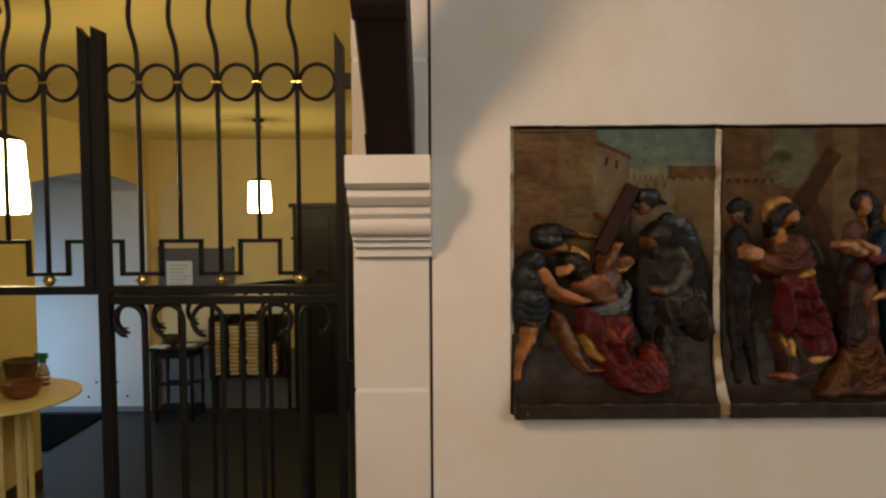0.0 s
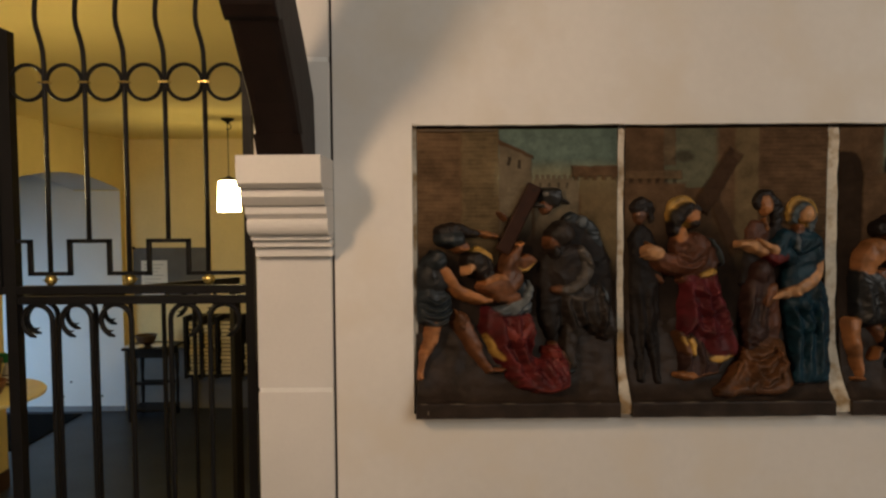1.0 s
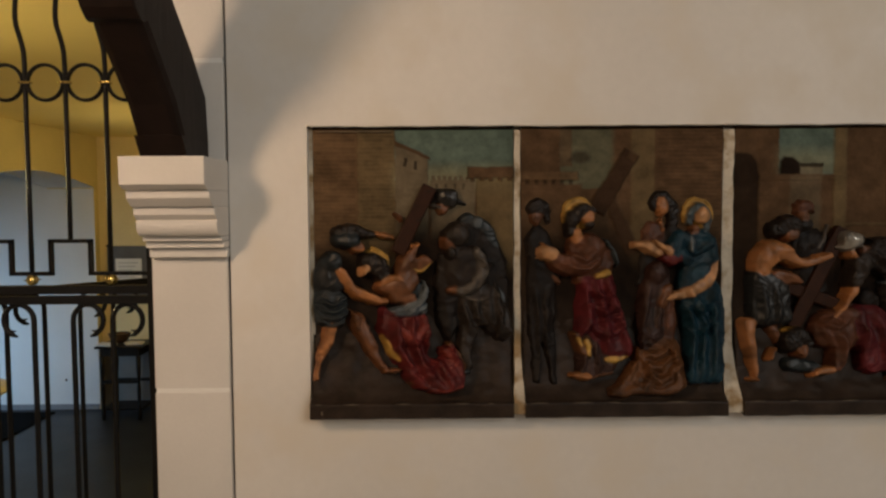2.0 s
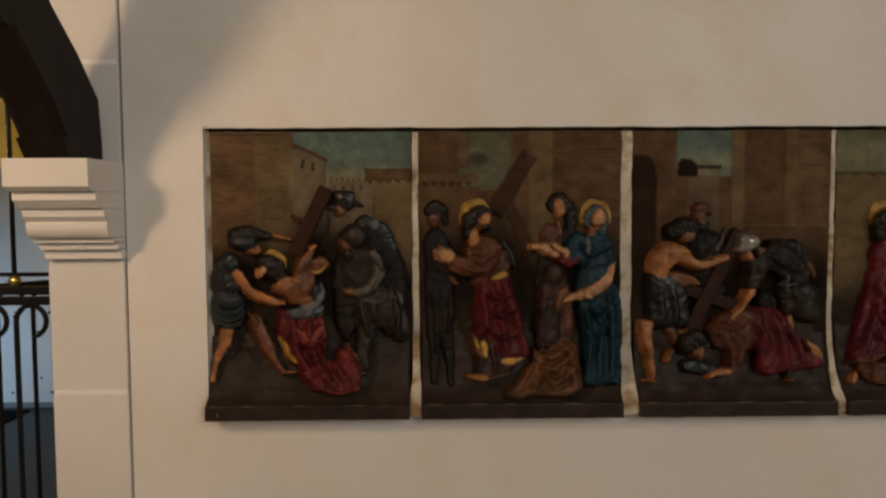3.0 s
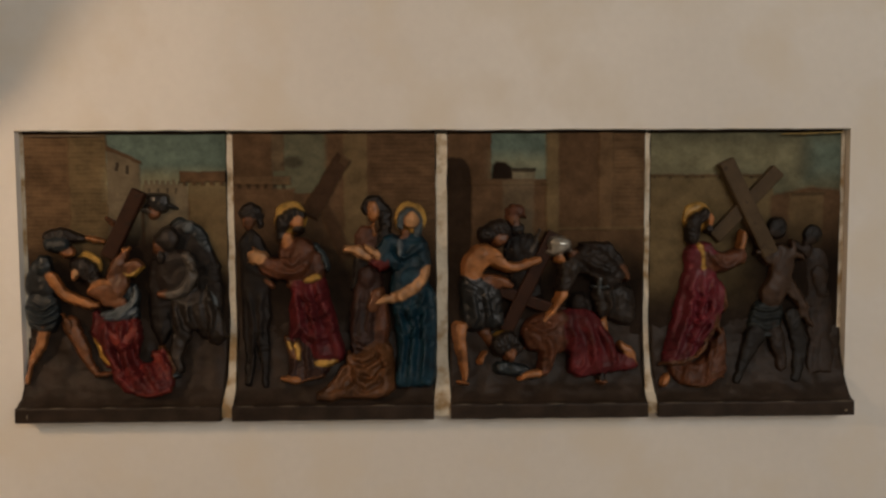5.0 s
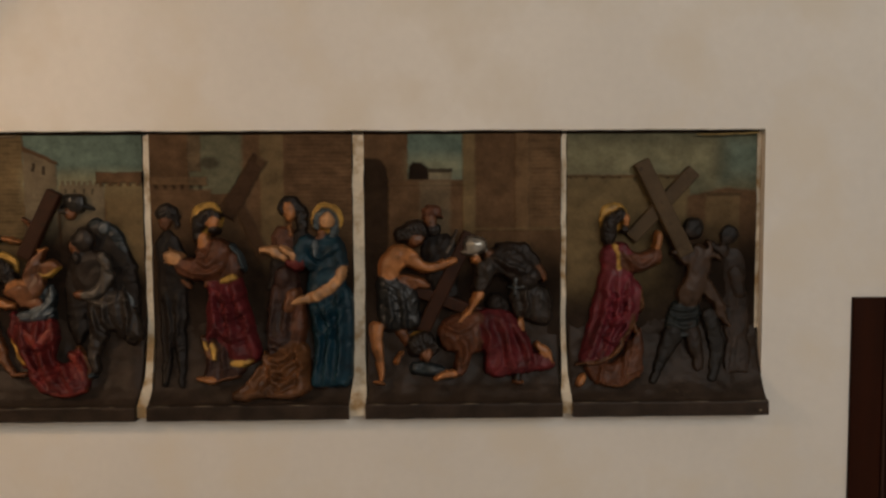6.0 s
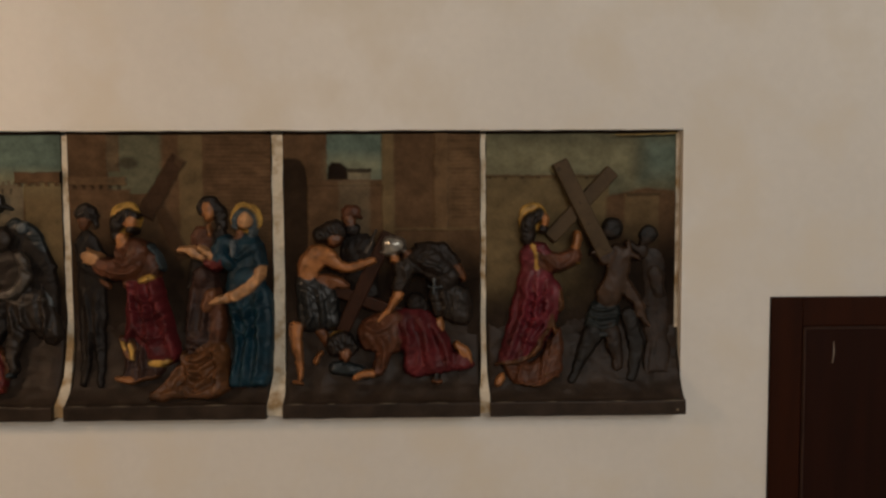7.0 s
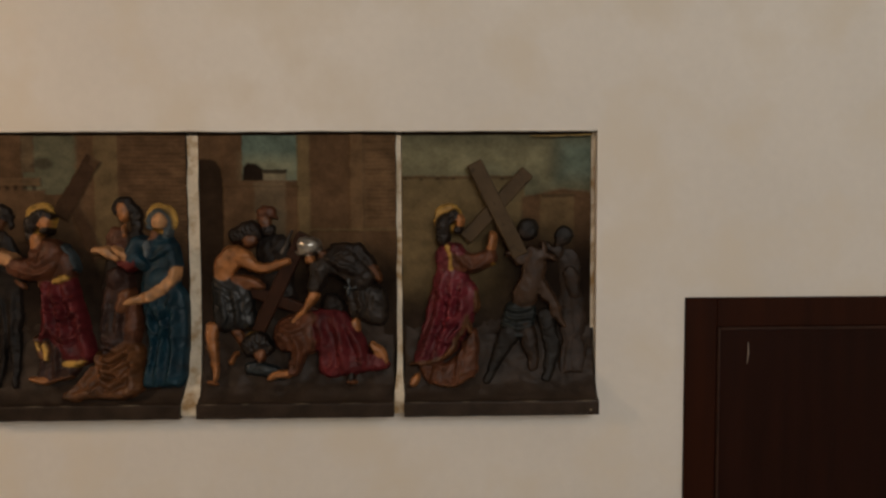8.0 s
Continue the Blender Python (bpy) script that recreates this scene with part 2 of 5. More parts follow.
# porch beyond the arch
structure("wall_porch_back", [(-5.6, BX0 - 0.002, 7.16, 7.164, 0, 2.16), (-5.6, BX0 - 0.45, 7.164, 7.36, 0, 2.8)], WHITE, "whitewashed porch wall in daylight", "wall")
structure("wall_porch_front", [(-5.6, BX0 - 0.45, 3.8, 4.0, 0, 2.8)], WHITE, "whitewashed porch wall", "wall")
structure("wall_porch_west", [(-5.6, -5.4, 4.0, 4.6, 0, 2.8), (-5.6, -5.4, 6.0, 7.16, 0, 2.8), (-5.6, -5.4, 4.6, 6.0, 0, 0.3), (-5.6, -5.4, 4.6, 6.0, 1.6, 2.8)], WHITE, "whitewashed porch wall with a window opening", "wall")
structure("ceiling_porch", [(-5.6, BX0 - 0.45, 3.8, 7.36, 2.8, 2.9)], WHITE, "white porch ceiling", "ceiling")

# stone jamb beside the gate, laid in three courses
jamb = thing("stone_jamb", "pale painted stone jamb of dressed blocks", "jamb", kind="structure")
JX0, JX1 = -0.192, -0.0265
for z0, z1 in ((0.0, 0.837), (0.837, 1.557), (1.557, 2.277), (2.277, 2.997), (2.997, 3.3)):
    boxpart("stone_block", (JX0, JX1, WALL, 1.9, z0 + 0.004, z1 - 0.004), STONE, jamb, bevel=0.002)
boxpart("mortar_bed", (JX0 + 0.003, JX1 - 0.002, WALL + 0.0008, 1.895, 0, 3.3), MORTAR, jamb, "pale mortar in the joints")
boxpart("seam", (JX1, -0.020, WALL + 0.012, 1.89, 0, 3.3), SEAM, jamb, "dark open seam against the plaster")

# low panelled door
door = thing("door_1", "dark brown varnished panelled door, closed, in the white wall", "door", kind="structure")
boxpart("stile", (DX0 + 0.001, DX0 + 0.072, 1.592, 1.64, 0, DZ1 - 0.001), DOORFRAME, door, bevel=0.0015)
boxpart("stile", (DX1 - 0.072, DX1 - 0.001, 1.592, 1.64, 0, DZ1 - 0.001), DOORFRAME, door, bevel=0.0015)
boxpart("top_rail", (DX0 + 0.072, DX1 - 0.072, 1.592, 1.64, DZ1 - 0.066, DZ1 - 0.001), DOORFRAME, door, bevel=0.0015)
boxpart("bottom_rail", (DX0 + 0.072, DX1 - 0.072, 1.592, 1.64, 0, 0.16), DOORWOOD, door, bevel=0.003)
boxpart("panel", (DX0 + 0.072, DX1 - 0.072, 1.5945, 1.63, 0.16, DZ1 - 0.066), DOORWOOD, door, bevel=0.001)
BEAD = material("worn_bead_varnish", (0.030, 0.011, 0.006), 0.4, vary=0.4, scale=20, fine=80, bump=0.2, spec=0.3)
PALE = material("pale_scratch", (0.30, 0.24, 0.19), 0.7, vary=0.2)
for x in (DX0 + 0.074, DX1 - 0.080):
    boxpart("bead", (x, x + 0.006, 1.5895, 1.5955, 0.16, DZ1 - 0.068), BEAD, door, "thin worn bead moulding", bevel=0.002)
boxpart("bead", (DX0 + 0.0805, DX1 - 0.0805, 1.5895, 1.5955, DZ1 - 0.074, DZ1 - 0.068), BEAD, door, "thin worn bead moulding", bevel=0.002)
bm = bmesh.new()
tube(bm, [(DX0 + 0.145, 1.594, 1.655), (DX0 + 0.146, 1.594, 1.63), (DX0 + 0.143, 1.594, 1.605)], [0.0007, 0.0016, 0.0008], 5)
part("scratch", bm, PALE, door, "pale scratch in the varnish")


# ---- corbel and timber brace ----
corbel = thing("stone_corbel", "pale moulded stone corbel built into the jamb", "corbel")
CX0, CX1 = -0.187, -0.0205


def moulding(name, outline):
    bm = bmesh.new()
    prism(bm, outline, "x", CX0, CX1)
    es = [e for e in bm.edges if e.is_manifold and e.calc_face_angle(0) > 0.5]
    bmesh.ops.bevel(bm, geom=es, offset=0.0016, segments=2, affect="EDGES", profile=0.5)
    return part(name, bm, STONE, corbel)


moulding("abacus", [(1.598, 2.06), (1.43, 2.06), (1.43, 2.005), (1.449, 1.996), (1.598, 1.996)])
moulding("fillet", [(1.598, 1.996), (1.461, 1.996), (1.461, 1.979), (1.484, 1.962), (1.598, 1.962)])
roll = [(1.598, 1.962), (1.494, 1.962), (1.496, 1.945)]
for i in range(9):
    a = math.pi * i / 8
    roll.append((1.512 - 0.014 * math.sin(a) + 0.02 * i / 8, 1.934 - 0.034 * (1 - math.cos(a)) / 2))
roll.append((1.598, 1.900))
moulding("roll", roll)
for y, z0, z1 in ((1.540, 1.8895, 1.8995), (1.557, 1.8745, 1.8885), (1.576, 1.8530, 1.8735)):
    moulding("listel", [(1.598, z1), (y, z1), (y, z0), (1.598, z0)])

brace = thing("timber_brace", "dark stained curved timber brace standing on the stone corbel", "timber brace")
BRX0, BRX1 = -0.1455, -0.0545
boxed = [(1.436, 2.0605), (1.409, 2.098), (1.5735, 2.098), (1.574, 2.0605)]
bm = bmesh.new()
prism(bm, boxed, "x", BRX0, BRX1)
part("square_foot", bm, DARKWOOD, brace)
front = [(1.409, 2.0982), (1.372, 2.15), (1.292, 2.222), (1.240, 2.2678)]
back = [(1.385, 2.3358), (1.478, 2.268), (1.562, 2.19), (1.5735, 2.0982)]
bm = bmesh.new()
prism(bm, front + back, "x", BRX0, BRX1)


def along(e, line):
    """Whether an edge runs along the given (y, z) line on one side face."""
    near = [any(math.hypot(v.co.y - y, v.co.z - z) < 1e-4 for y, z in line) for v in e.verts]
    return all(near) and abs(e.verts[0].co.x - e.verts[1].co.x) < 1e-6


bmesh.ops.bevel(bm, geom=[e for e in bm.edges if along(e, front)], offset=0.016, segments=2, affect="EDGES", profile=0.5)
part("chamfered_shaft", bm, DARKWOOD, brace, "shaft with chamfered front edges between its stops")
nose = [(1.240, 2.268), (1.222, 2.270), (1.204, 2.284), (1.190, 2.306), (1.05, 2.45), (0.85, 2.62), (0.60, 2.80)]
rear = [(0.60, 2.98), (0.90, 2.80), (1.20, 2.52), (1.335, 2.385), (1.385, 2.336)]
bm = bmesh.new()
prism(bm, nose + rear, "x", BRX0, BRX1)
bmesh.ops.bevel(bm, geom=[e for e in bm.edges if along(e, nose[1:])], offset=0.004, segments=2, affect="EDGES", profile=0.5)
part("brace_head", bm, DARKWOOD, brace, "square head with a rounded stop above the chamfer")
structure("beam_gallery", [(-0.18, -0.02, 0.30, 0.60, 2.80, 3.05), (-6, 6, 0.28, 0.6, 3.05, 3.3)], DARKWOOD, "dark timber gallery beam above the brace", "beam")

# ---- iron gate ----
GY = 1.715
STEP = 0.092
BARS = [-0.699 + STEP * k for k in range(5)]


def crook(bm, x, y, side, top=1.733, foot=0.10, r=0.0062):
    """An upright bar whose head bends over sideways into an open hook with a curled tip."""
    q = 0.0350
    c = x + side * q
    pts = [(x, y, foot), (x, y, 1.45), (x, y, top - q)]
    for i in range(1, 15):
        a = math.pi * i / 14 * 1.27
        pts.append((c - side * q * math.cos(a), y, top - q + q * 1.05 * math.sin(a)))
    tip = pts[-1]
    pts += [(tip[0] - side * 0.008, y, tip[2] - 0.007), (tip[0] - side * 0.019, y, tip[2] - 0.011)]
    radii = [r] * 4 + [r * 0.95] * (len(pts) - 6) + [r * 0.9, r * 0.4]
    tube(bm, pts, radii, 8)
    tube(bm, [(tip[0] + side * 0.002, y, tip[2] + 0.004), (tip[0] - side * 0.008, y, tip[2] + 0.001), (tip[0] - side * 0.016, y, tip[2] + 0.003)], [r * 0.7, r * 0.5, r * 0.2], 6)


def flatbar(bm, pts, w=0.0045, d=0.0055):
    """A square-section bar along straight upright or level runs."""
    for (x0, z0), (x1, z1) in zip(pts, pts[1:]):
        box(bm, min(x0, x1) - w, max(x0, x1) + w, GY - d, GY + d, min(z0, z1) - w, max(z0, z1) + w)


def overlight(parent, bars, edge_a, edge_b, bulge):
    """The upper grille of one leaf: wavy bars, rings with gilt collars, meander band and gilt balls."""
    for k, x in enumerate(bars):
        low = 1.808 if k % 2 == 0 else 1.884
        bm = bmesh.new()
        pts = [(x, GY, low), (x, GY, 2.0), (x, GY, 2.29)]
        for i in range(1, 22):
            s = i / 21
            pts.append((x + bulge * 0.0178 * math.sin(2 * math.pi * s) * min(1, s * 5), GY, 2.30 + 0.41 * s))
        tube(bm, pts, 0.0056, 8)
        part("bar", bm, IRON, parent)
        bm = bmesh.new()
        box(bm, x - 0.013, x + 0.013, GY - 0.009, GY + 0.009, 2.2475, 2.2525, bevel=0.0015)
        part("collar", bm, BRASS, parent, "gilt collar")
        if k % 2 == 0:
            bm = bmesh.new()
            ball(bm, (x, GY, 1.7935), 0.0135)
            box(bm, x - 0.0142, x + 0.0142, GY - 0.0142, GY + 0.0142, 1.7925, 1.7945, bevel=0.0008)
            part("ball", bm, BRASS, parent, "gilt ball with a fine girdle")
    marks = [edge_a] + list(bars) + [edge_b]
    for a, b in zip(marks, marks[1:]):
        bm = bmesh.new()
        c, r = (a + b) / 2, 0.0405
        ring = [(c + r * math.cos(2 * math.pi * i / 36), GY, 2.25 + r * math.sin(2 * math.pi * i / 36)) for i in range(36)]
        tube(bm, ring, 0.0042, 8, flat=1.7, closed=True)
        part("ring", bm, IRON, parent)
    sg = 1 if bars[1] > bars[0] else -1
    run = [(edge_a, 1.884)]
    for k, x in enumerate(bars):
        z = 1.808 if k % 2 == 0 else 1.884
        run += [(x - sg * STEP / 2, run[-1][1]), (x - sg * STEP / 2, z), (x + sg * STEP / 2, z)]
    run.append((edge_b, run[-1][1]))
    for a, b in zip(run, run[1:]):
        if a != b:
            bm = bmesh.new()
            flatbar(bm, [a, b])
            part("meander_bar", bm, IRON, parent, "square bar of the stepped meander")


def spike_post(parent, x0, x1, z0, high, low):
    """A flat upright with a slanting cut top, high on its first side."""
    bm = bmesh.new()
    prism(bm, [(x0, z0), (x1, z0), (x1, low if x1 > x0 else low), (x0, high)], "y", GY - 0.014, GY + 0.014)
    part("stile", bm, IRON, parent)


gate = thing("iron_gate", "black wrought iron gate with rings and gilt collars", "gate", at=(-0.5, GY, 0))
gate.location = (0, 0, 0)
overlight(gate, BARS, -0.776, -0.238, -1)
MID = -0.801
LEFT = [2 * MID - x for x in BARS]
LEFT = [x + (-0.917 - LEFT[0]) for x in LEFT]
overlight(gate, LEFT, -0.829, -1.37, 1)
spike_post(gate, -0.8295, -0.807, 1.7605, 2.377, 2.352)
spike_post(gate, -0.7985, -0.773, 0.02, 2.377, 2.366)
spike_post(gate, -0.2425, -0.2215, 0.02, 2.362, 2.330)
spike_post(gate, -1.39, -1.37, 0.02, 2.362, 2.330)
boxpart("core", (-0.808, -0.797, GY - 0.006, GY + 0.006, 1.7605, 2.345), IRON, gate)
boxpart("upper_rail", (-1.37, -0.2425, GY - 0.012, GY + 0.012, 1.7605, 1.780), IRON, gate, bevel=0.0015)
boxpart("lower_rail", (-0.773, -0.2425, GY - 0.012, GY + 0.012, 1.7365, 1.7555), IRON, gate, bevel=0.0015)
boxpart("foot_rail", (-0.773, -0.2425, GY - 0.012, GY + 0.012, 0.08, 0.11), IRON, gate, bevel=0.0015)
boxpart("hinge_lug", (-0.2215, -0.186, GY - 0.010, GY + 0.010, 2.234, 2.268), IRON, gate, bevel=0.001)
boxpart("hinge_lug", (-0.2215, -0.186, GY - 0.008, GY + 0.008, 1.48, 1.60), IRON, gate, bevel=0.001)
for k, x in enumerate(BARS):
    bm = bmesh.new()
    crook(bm, x, GY, -1 if k < 3 else 1)
    part("hooked_bar", bm, IRON, gate)

leaf = thing("gate_leaf", "black wrought iron gate leaf swung open into the room", "gate")
boxpart("top_rail", (0, 0.575, -0.012, 0.012, 1.7365, 1.7555), IRON, leaf, bevel=0.0015)
boxpart("foot_rail", (0, 0.575, -0.012, 0.012, 0.08, 0.11), IRON, leaf, bevel=0.0015)
boxpart("stile", (-0.022, 0.0, -0.012, 0.012, 0.06, 1.7555), IRON, leaf, bevel=0.0015)
boxpart("stile", (0.575, 0.600, -0.012, 0.012, 0.06, 1.7555), IRON, leaf, bevel=0.0015)
for k in range(5):
    bm = bmesh.new()
    crook(bm, 0.085 + STEP * k, 0.0, -1 if k < 3 else 1)
    part("hooked_bar", bm, IRON, leaf)
leaf.matrix_world = pose(-0.785, 1.735, 0, 0, 0, 49)


# ---- side room ----
def pendant(x, y, ceil, shade_top, glass=SHADE):
    ob = thing("pendant_lamp", "lit white opal glass pendant lamp on a cord", "lamp", group="pendant lamps", at=(x, y, ceil))
    t = shade_top - ceil

    def turned(name, profile, mat, label=""):
        bm = bmesh.new()
        lathe(bm, profile, 0, 0, 28)
        return part(name, bm, mat, ob, label)

    turned("shade", [(0.04, t), (0.070, t - 0.002), (0.078, t - 0.010), (0.0885, t - 0.225), (0.084, t - 0.238), (0.04, t - 0.240)], glass, "glowing opal glass")
    turned("cap", [(0.012, t + 0.035), (0.03, t + 0.022), (0.070, t + 0.008), (0.072, t + 0.001)], IRON)
    turned("cord", [(0.0028, -0.03), (0.0028, t + 0.03)], IRON)
    turned("ceiling_rose", [(0.05, -0.001), (0.045, -0.012), (0.012, -0.03), (0.006, -0.045)], IRON)
    bm = bmesh.new()
    tube(bm, [(0, 0, -0.03), (0.02, 0, -0.045), (0.028, 0, -0.065), (0.012, 0, -0.085), (-0.012, 0, -0.08)], 0.004, 6)
    part("hook", bm, IRON, ob)
    return ob


far_lamp = pendant(-1.403, 5.7, CEIL, 2.188)
near_lamp = copy_thing(far_lamp, pose(-1.438, 2.4, CEIL))
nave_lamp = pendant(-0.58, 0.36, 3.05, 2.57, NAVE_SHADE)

# round-fronted table against the wall
table = thing("half_round_table", "cream painted half-round table against the yellow wall", "table")
TX, TY, TR, TZ = -2.866, 4.6, 0.53, 0.80
half = [(TX, TY - TR)] + [(TX + TR * math.cos(radians(a)), TY + TR * math.sin(radians(a))) for a in range(-84, 85, 6)] + [(TX, TY + TR)]
bm = bmesh.new()
prism(bm, half, "z", TZ - 0.022, TZ)
bmesh.ops.bevel(bm, geom=[e for e in bm.edges if abs(e.verts[0].co.z - e.verts[1].co.z) < 1e-6], offset=0.006, segments=2, affect="EDGES", profile=0.5)
part("tabletop", bm, TABLEPAINT, table)
bm = bmesh.new()
prism(bm, [(TX + (x - TX) * 0.55, TY + (y - TY) * 0.55) for x, y in half], "z", TZ - 0.075, TZ - 0.022)
part("apron", bm, TABLEPAINT, table)
for x, y in ((-2.80, 4.42), (-2.72, 4.46), (-2.655, 4.54), (-2.65, 4.66), (-2.78, 4.80)):
    boxpart("leg", (x - 0.014, x + 0.014, y - 0.014, y + 0.014, 0, TZ - 0.07), TABLEPAINT, table, bevel=0.003)
boxpart("base_board", (-2.85, -2.62, 4.40, 4.82, 0.0, 0.05), TABLEPAINT, table, bevel=0.004)


def bowl(name, x, y, z, r, h, mat, label):
    bm = bmesh.new()
    lathe(bm, [(r * 0.5, z), (r * 0.7, z + h * 0.12), (r * 0.93, z + h * 0.6), (r * 0.97, z + h * 0.88), (r * 1.03, z + h * 0.9), (r * 1.03, z + h), (r * 0.94, z + h),
               (r * 0.86, z + h * 0.6), (r * 0.6, z + h * 0.2), (r * 0.1, z + h * 0.15)], x, y, 36)
    return tagged(part(name, bm, mat), label, "bowl")


bowl("bowl", -2.636, 4.56, TZ, 0.124, 0.10, TERRACOTTA, "brown glazed earthenware bowl on the half-round table")
bowl("pot", -2.762, 4.78, TZ, 0.099, 0.195, DARKCLAY, "dark brown pot standing behind the bowl")
spray = thing("spray_bottle", "cloudy spray bottle with a green trigger head", "bottle")
SX, SY = -2.672, 4.88
bm = bmesh.new()
lathe(bm, [(0.034, TZ), (0.039, TZ + 0.006), (0.039, TZ + 0.08), (0.031, TZ + 0.115), (0.016, TZ + 0.145), (0.015, TZ + 0.158)], SX, SY, 20)
part("bottle", bm, BOTTLE, spray)
bm = bmesh.new()
lathe(bm, [(0.0398, TZ + 0.008), (0.0398, TZ + 0.078)], SX, SY, 20)
part("label", bm, DARKCLAY, spray, "dark printed label")
for z, w in ((0.052, 0.032), (0.024, 0.02)):
    bm = bmesh.new()
    lathe(bm, [(0.0404, TZ + z), (0.0404, TZ + z + w * 0.5)], SX, SY, 20)
    part("label_band", bm, LABELC, spray, "pale band on the label")
bm = bmesh.new()
box(bm, SX - 0.052, SX + 0.032, SY - 0.015, SY + 0.015, TZ + 0.180, TZ + 0.218, bevel=0.006, seg=2)
box(bm, SX - 0.022, SX + 0.018, SY - 0.015, SY + 0.015, TZ + 0.150, TZ + 0.186, bevel=0.004)
tube(bm, [(SX - 0.036, SY, TZ + 0.184), (SX - 0.038, SY, TZ + 0.16), (SX - 0.046, SY, TZ + 0.135)], [0.008, 0.007, 0.005], 6)
part("trigger_head", bm, GREENPL, spray, "green plastic trigger head")

# small side table with a bowl and leaflets
side = thing("side_table", "small blackened wooden side table with turned legs", "table")
boxpart("tabletop", (-2.715, -2.27, 6.72, 7.12, 0.675, 0.695), BLACKWOOD, side, bevel=0.004)
boxpart("apron", (-2.675, -2.32, 6.76, 7.08, 0.60, 0.675), BLACKWOOD, side)
for x in (-2.665, -2.33):
    for y in (6.77, 7.07):
        bm = bmesh.new()
        lathe(bm, [(0.016, 0.0), (0.020, 0.05), (0.014, 0.12), (0.020, 0.28), (0.013, 0.36), (0.022, 0.48), (0.022, 0.60)], x, y, 12)
        part("leg", bm, BLACKWOOD, side)
boxpart("stretcher", (-2.665, -2.33, 6.76, 6.78, 0.345, 0.375), BLACKWOOD, side)
boxpart("stretcher", (-2.665, -2.33, 7.06, 7.08, 0.30, 0.325), BLACKWOOD, side)
boxpart("lower_shelf", (-2.69, -2.31, 6.78, 7.07, 0.085, 0.105), BLACKWOOD, side, bevel=0.003)
bowl("bowl", -2.585, 6.98, 0.695, 0.098, 0.085, DARKCLAY, "brown earthenware bowl on the side table")
rnd = random.Random(4)
for i in range(6):
    z = 0.695 + 0.007 * (i % 3) + 0.0005
    x, y = (-2.62, 6.80) if i < 3 else (-2.40, 6.86)
    bm = bmesh.new()
    box(bm, -0.075, 0.075, -0.05, 0.05, 0, 0.0065, bevel=0.001)
    ob = tagged(part("leaflet", bm, PAPER), "stack of printed leaflets on the side table", "leaflet", group="leaflets on the side table")
    ob.matrix_world = pose(x + rnd.uniform(-0.01, 0.01), y, z, 0, 0, rnd.uniform(-18, 18))

# book rack with upright divisions
rack = thing("book_rack", "dark wooden rack with stacks of hymn books", "book rack")
RKX = (-2.224, -2.073, -1.922, -1.718, -1.513)
R0, R1, RY0, RY1 = 0.385, 0.945, 7.0, 7.245
for x in RKX:
    boxpart("upright", (x - 0.014, x + 0.014, RY0, RY1, 0.35, R1), BLACKWOOD, rack, bevel=0.002)
boxpart("shelf", (RKX[0] + 0.014, RKX[-1] - 0.014, RY0 + 0.01, RY1, R0 - 0.025, R0), BLACKWOOD, rack)
boxpart("back", (RKX[0] + 0.014, RKX[-1] - 0.014, RY1 - 0.012, RY1, R0, R1), BLACKWOOD, rack)
for x in (RKX[0], RKX[-1]):
    boxpart("leg", (x - 0.012, x + 0.012, RY1 - 0.05, RY1 - 0.02, 0, 0.35), BLACKWOOD, rack)


def book_mesh(w, d, h):
    bm = bmesh.new()
    box(bm, -w / 2 + 0.003, w / 2, -d / 2 + 0.004, d / 2 - 0.004, 0.003, h - 0.003)
    for f in bm.faces:
        f.material_index = 0
    k = len(bm.faces)
    box(bm, -w / 2, w / 2, -d / 2, d / 2, 0, 0.003)
    box(bm, -w / 2, w / 2, -d / 2, d / 2, h - 0.003, h)
    bm.faces.ensure_lookup_table()
    for f in bm.faces[k:]:
        f.material_index = 1
    return mesh("book", bm, [PAGES, COVER])


STACKS = ((-2.143, 0.090, 14), (-2.003, 0.090, 13), (-1.828, 0.112, 14), (-1.632, 0.062, 8))
for cx, wide, count in STACKS:
    data = book_mesh(wide, 0.18, 0.0355)
    for i in range(count):
        ob = tagged(new("book", data), "yellowed hymn book lying in the wooden rack", "book", group="hymn books in the rack")
        ob.matrix_world = pose(cx + rnd.uniform(-0.006, 0.006), RY0 + 0.105 + rnd.uniform(-0.01, 0.01), R0 + 0.0005 + 0.037 * i, 0, 0, rnd.uniform(-3, 3))
for i, (x, tilt) in enumerate(((-1.64, -4), (-1.575, 3))):
    ob = boxpart("paper_sheet", (-0.05, 0.05, -0.0015, 0.0015, 0, 0.11), PAPER)
    tagged(ob, "white sheet standing on the rack against the wall", "paper", group="sheets on the rack")
    ob.matrix_world = pose(x, RY1 - 0.008 - 0.004 * i, R1 + 0.003, -4, tilt, 0)

# notice board with a pinned sheet
notice = thing("notice_board", "grey felt notice board with one pinned white sheet", "notice board")
boxpart("board", (-2.79, -2.04, 7.228, 7.248, 1.10, 1.60), BOARD, notice, bevel=0.002)
boxpart("sheet", (-2.71, -2.455, 7.2255, 7.2275, 1.13, 1.475), PAPER, notice, "pinned white printed sheet")
for i in range(7):
    boxpart("text_bar", (-2.68, -2.49 - 0.03 * (i % 3), 7.2235, 7.2250, 1.43 - 0.035 * i, 1.437 - 0.035 * i), INK, notice, "line of grey print")
for x in (-2.78, -2.05):
    bm = bmesh.new()
    ball(bm, (x, 7.222, 1.602), 0.014)
    part("hanging_pin", bm, IRON, notice)

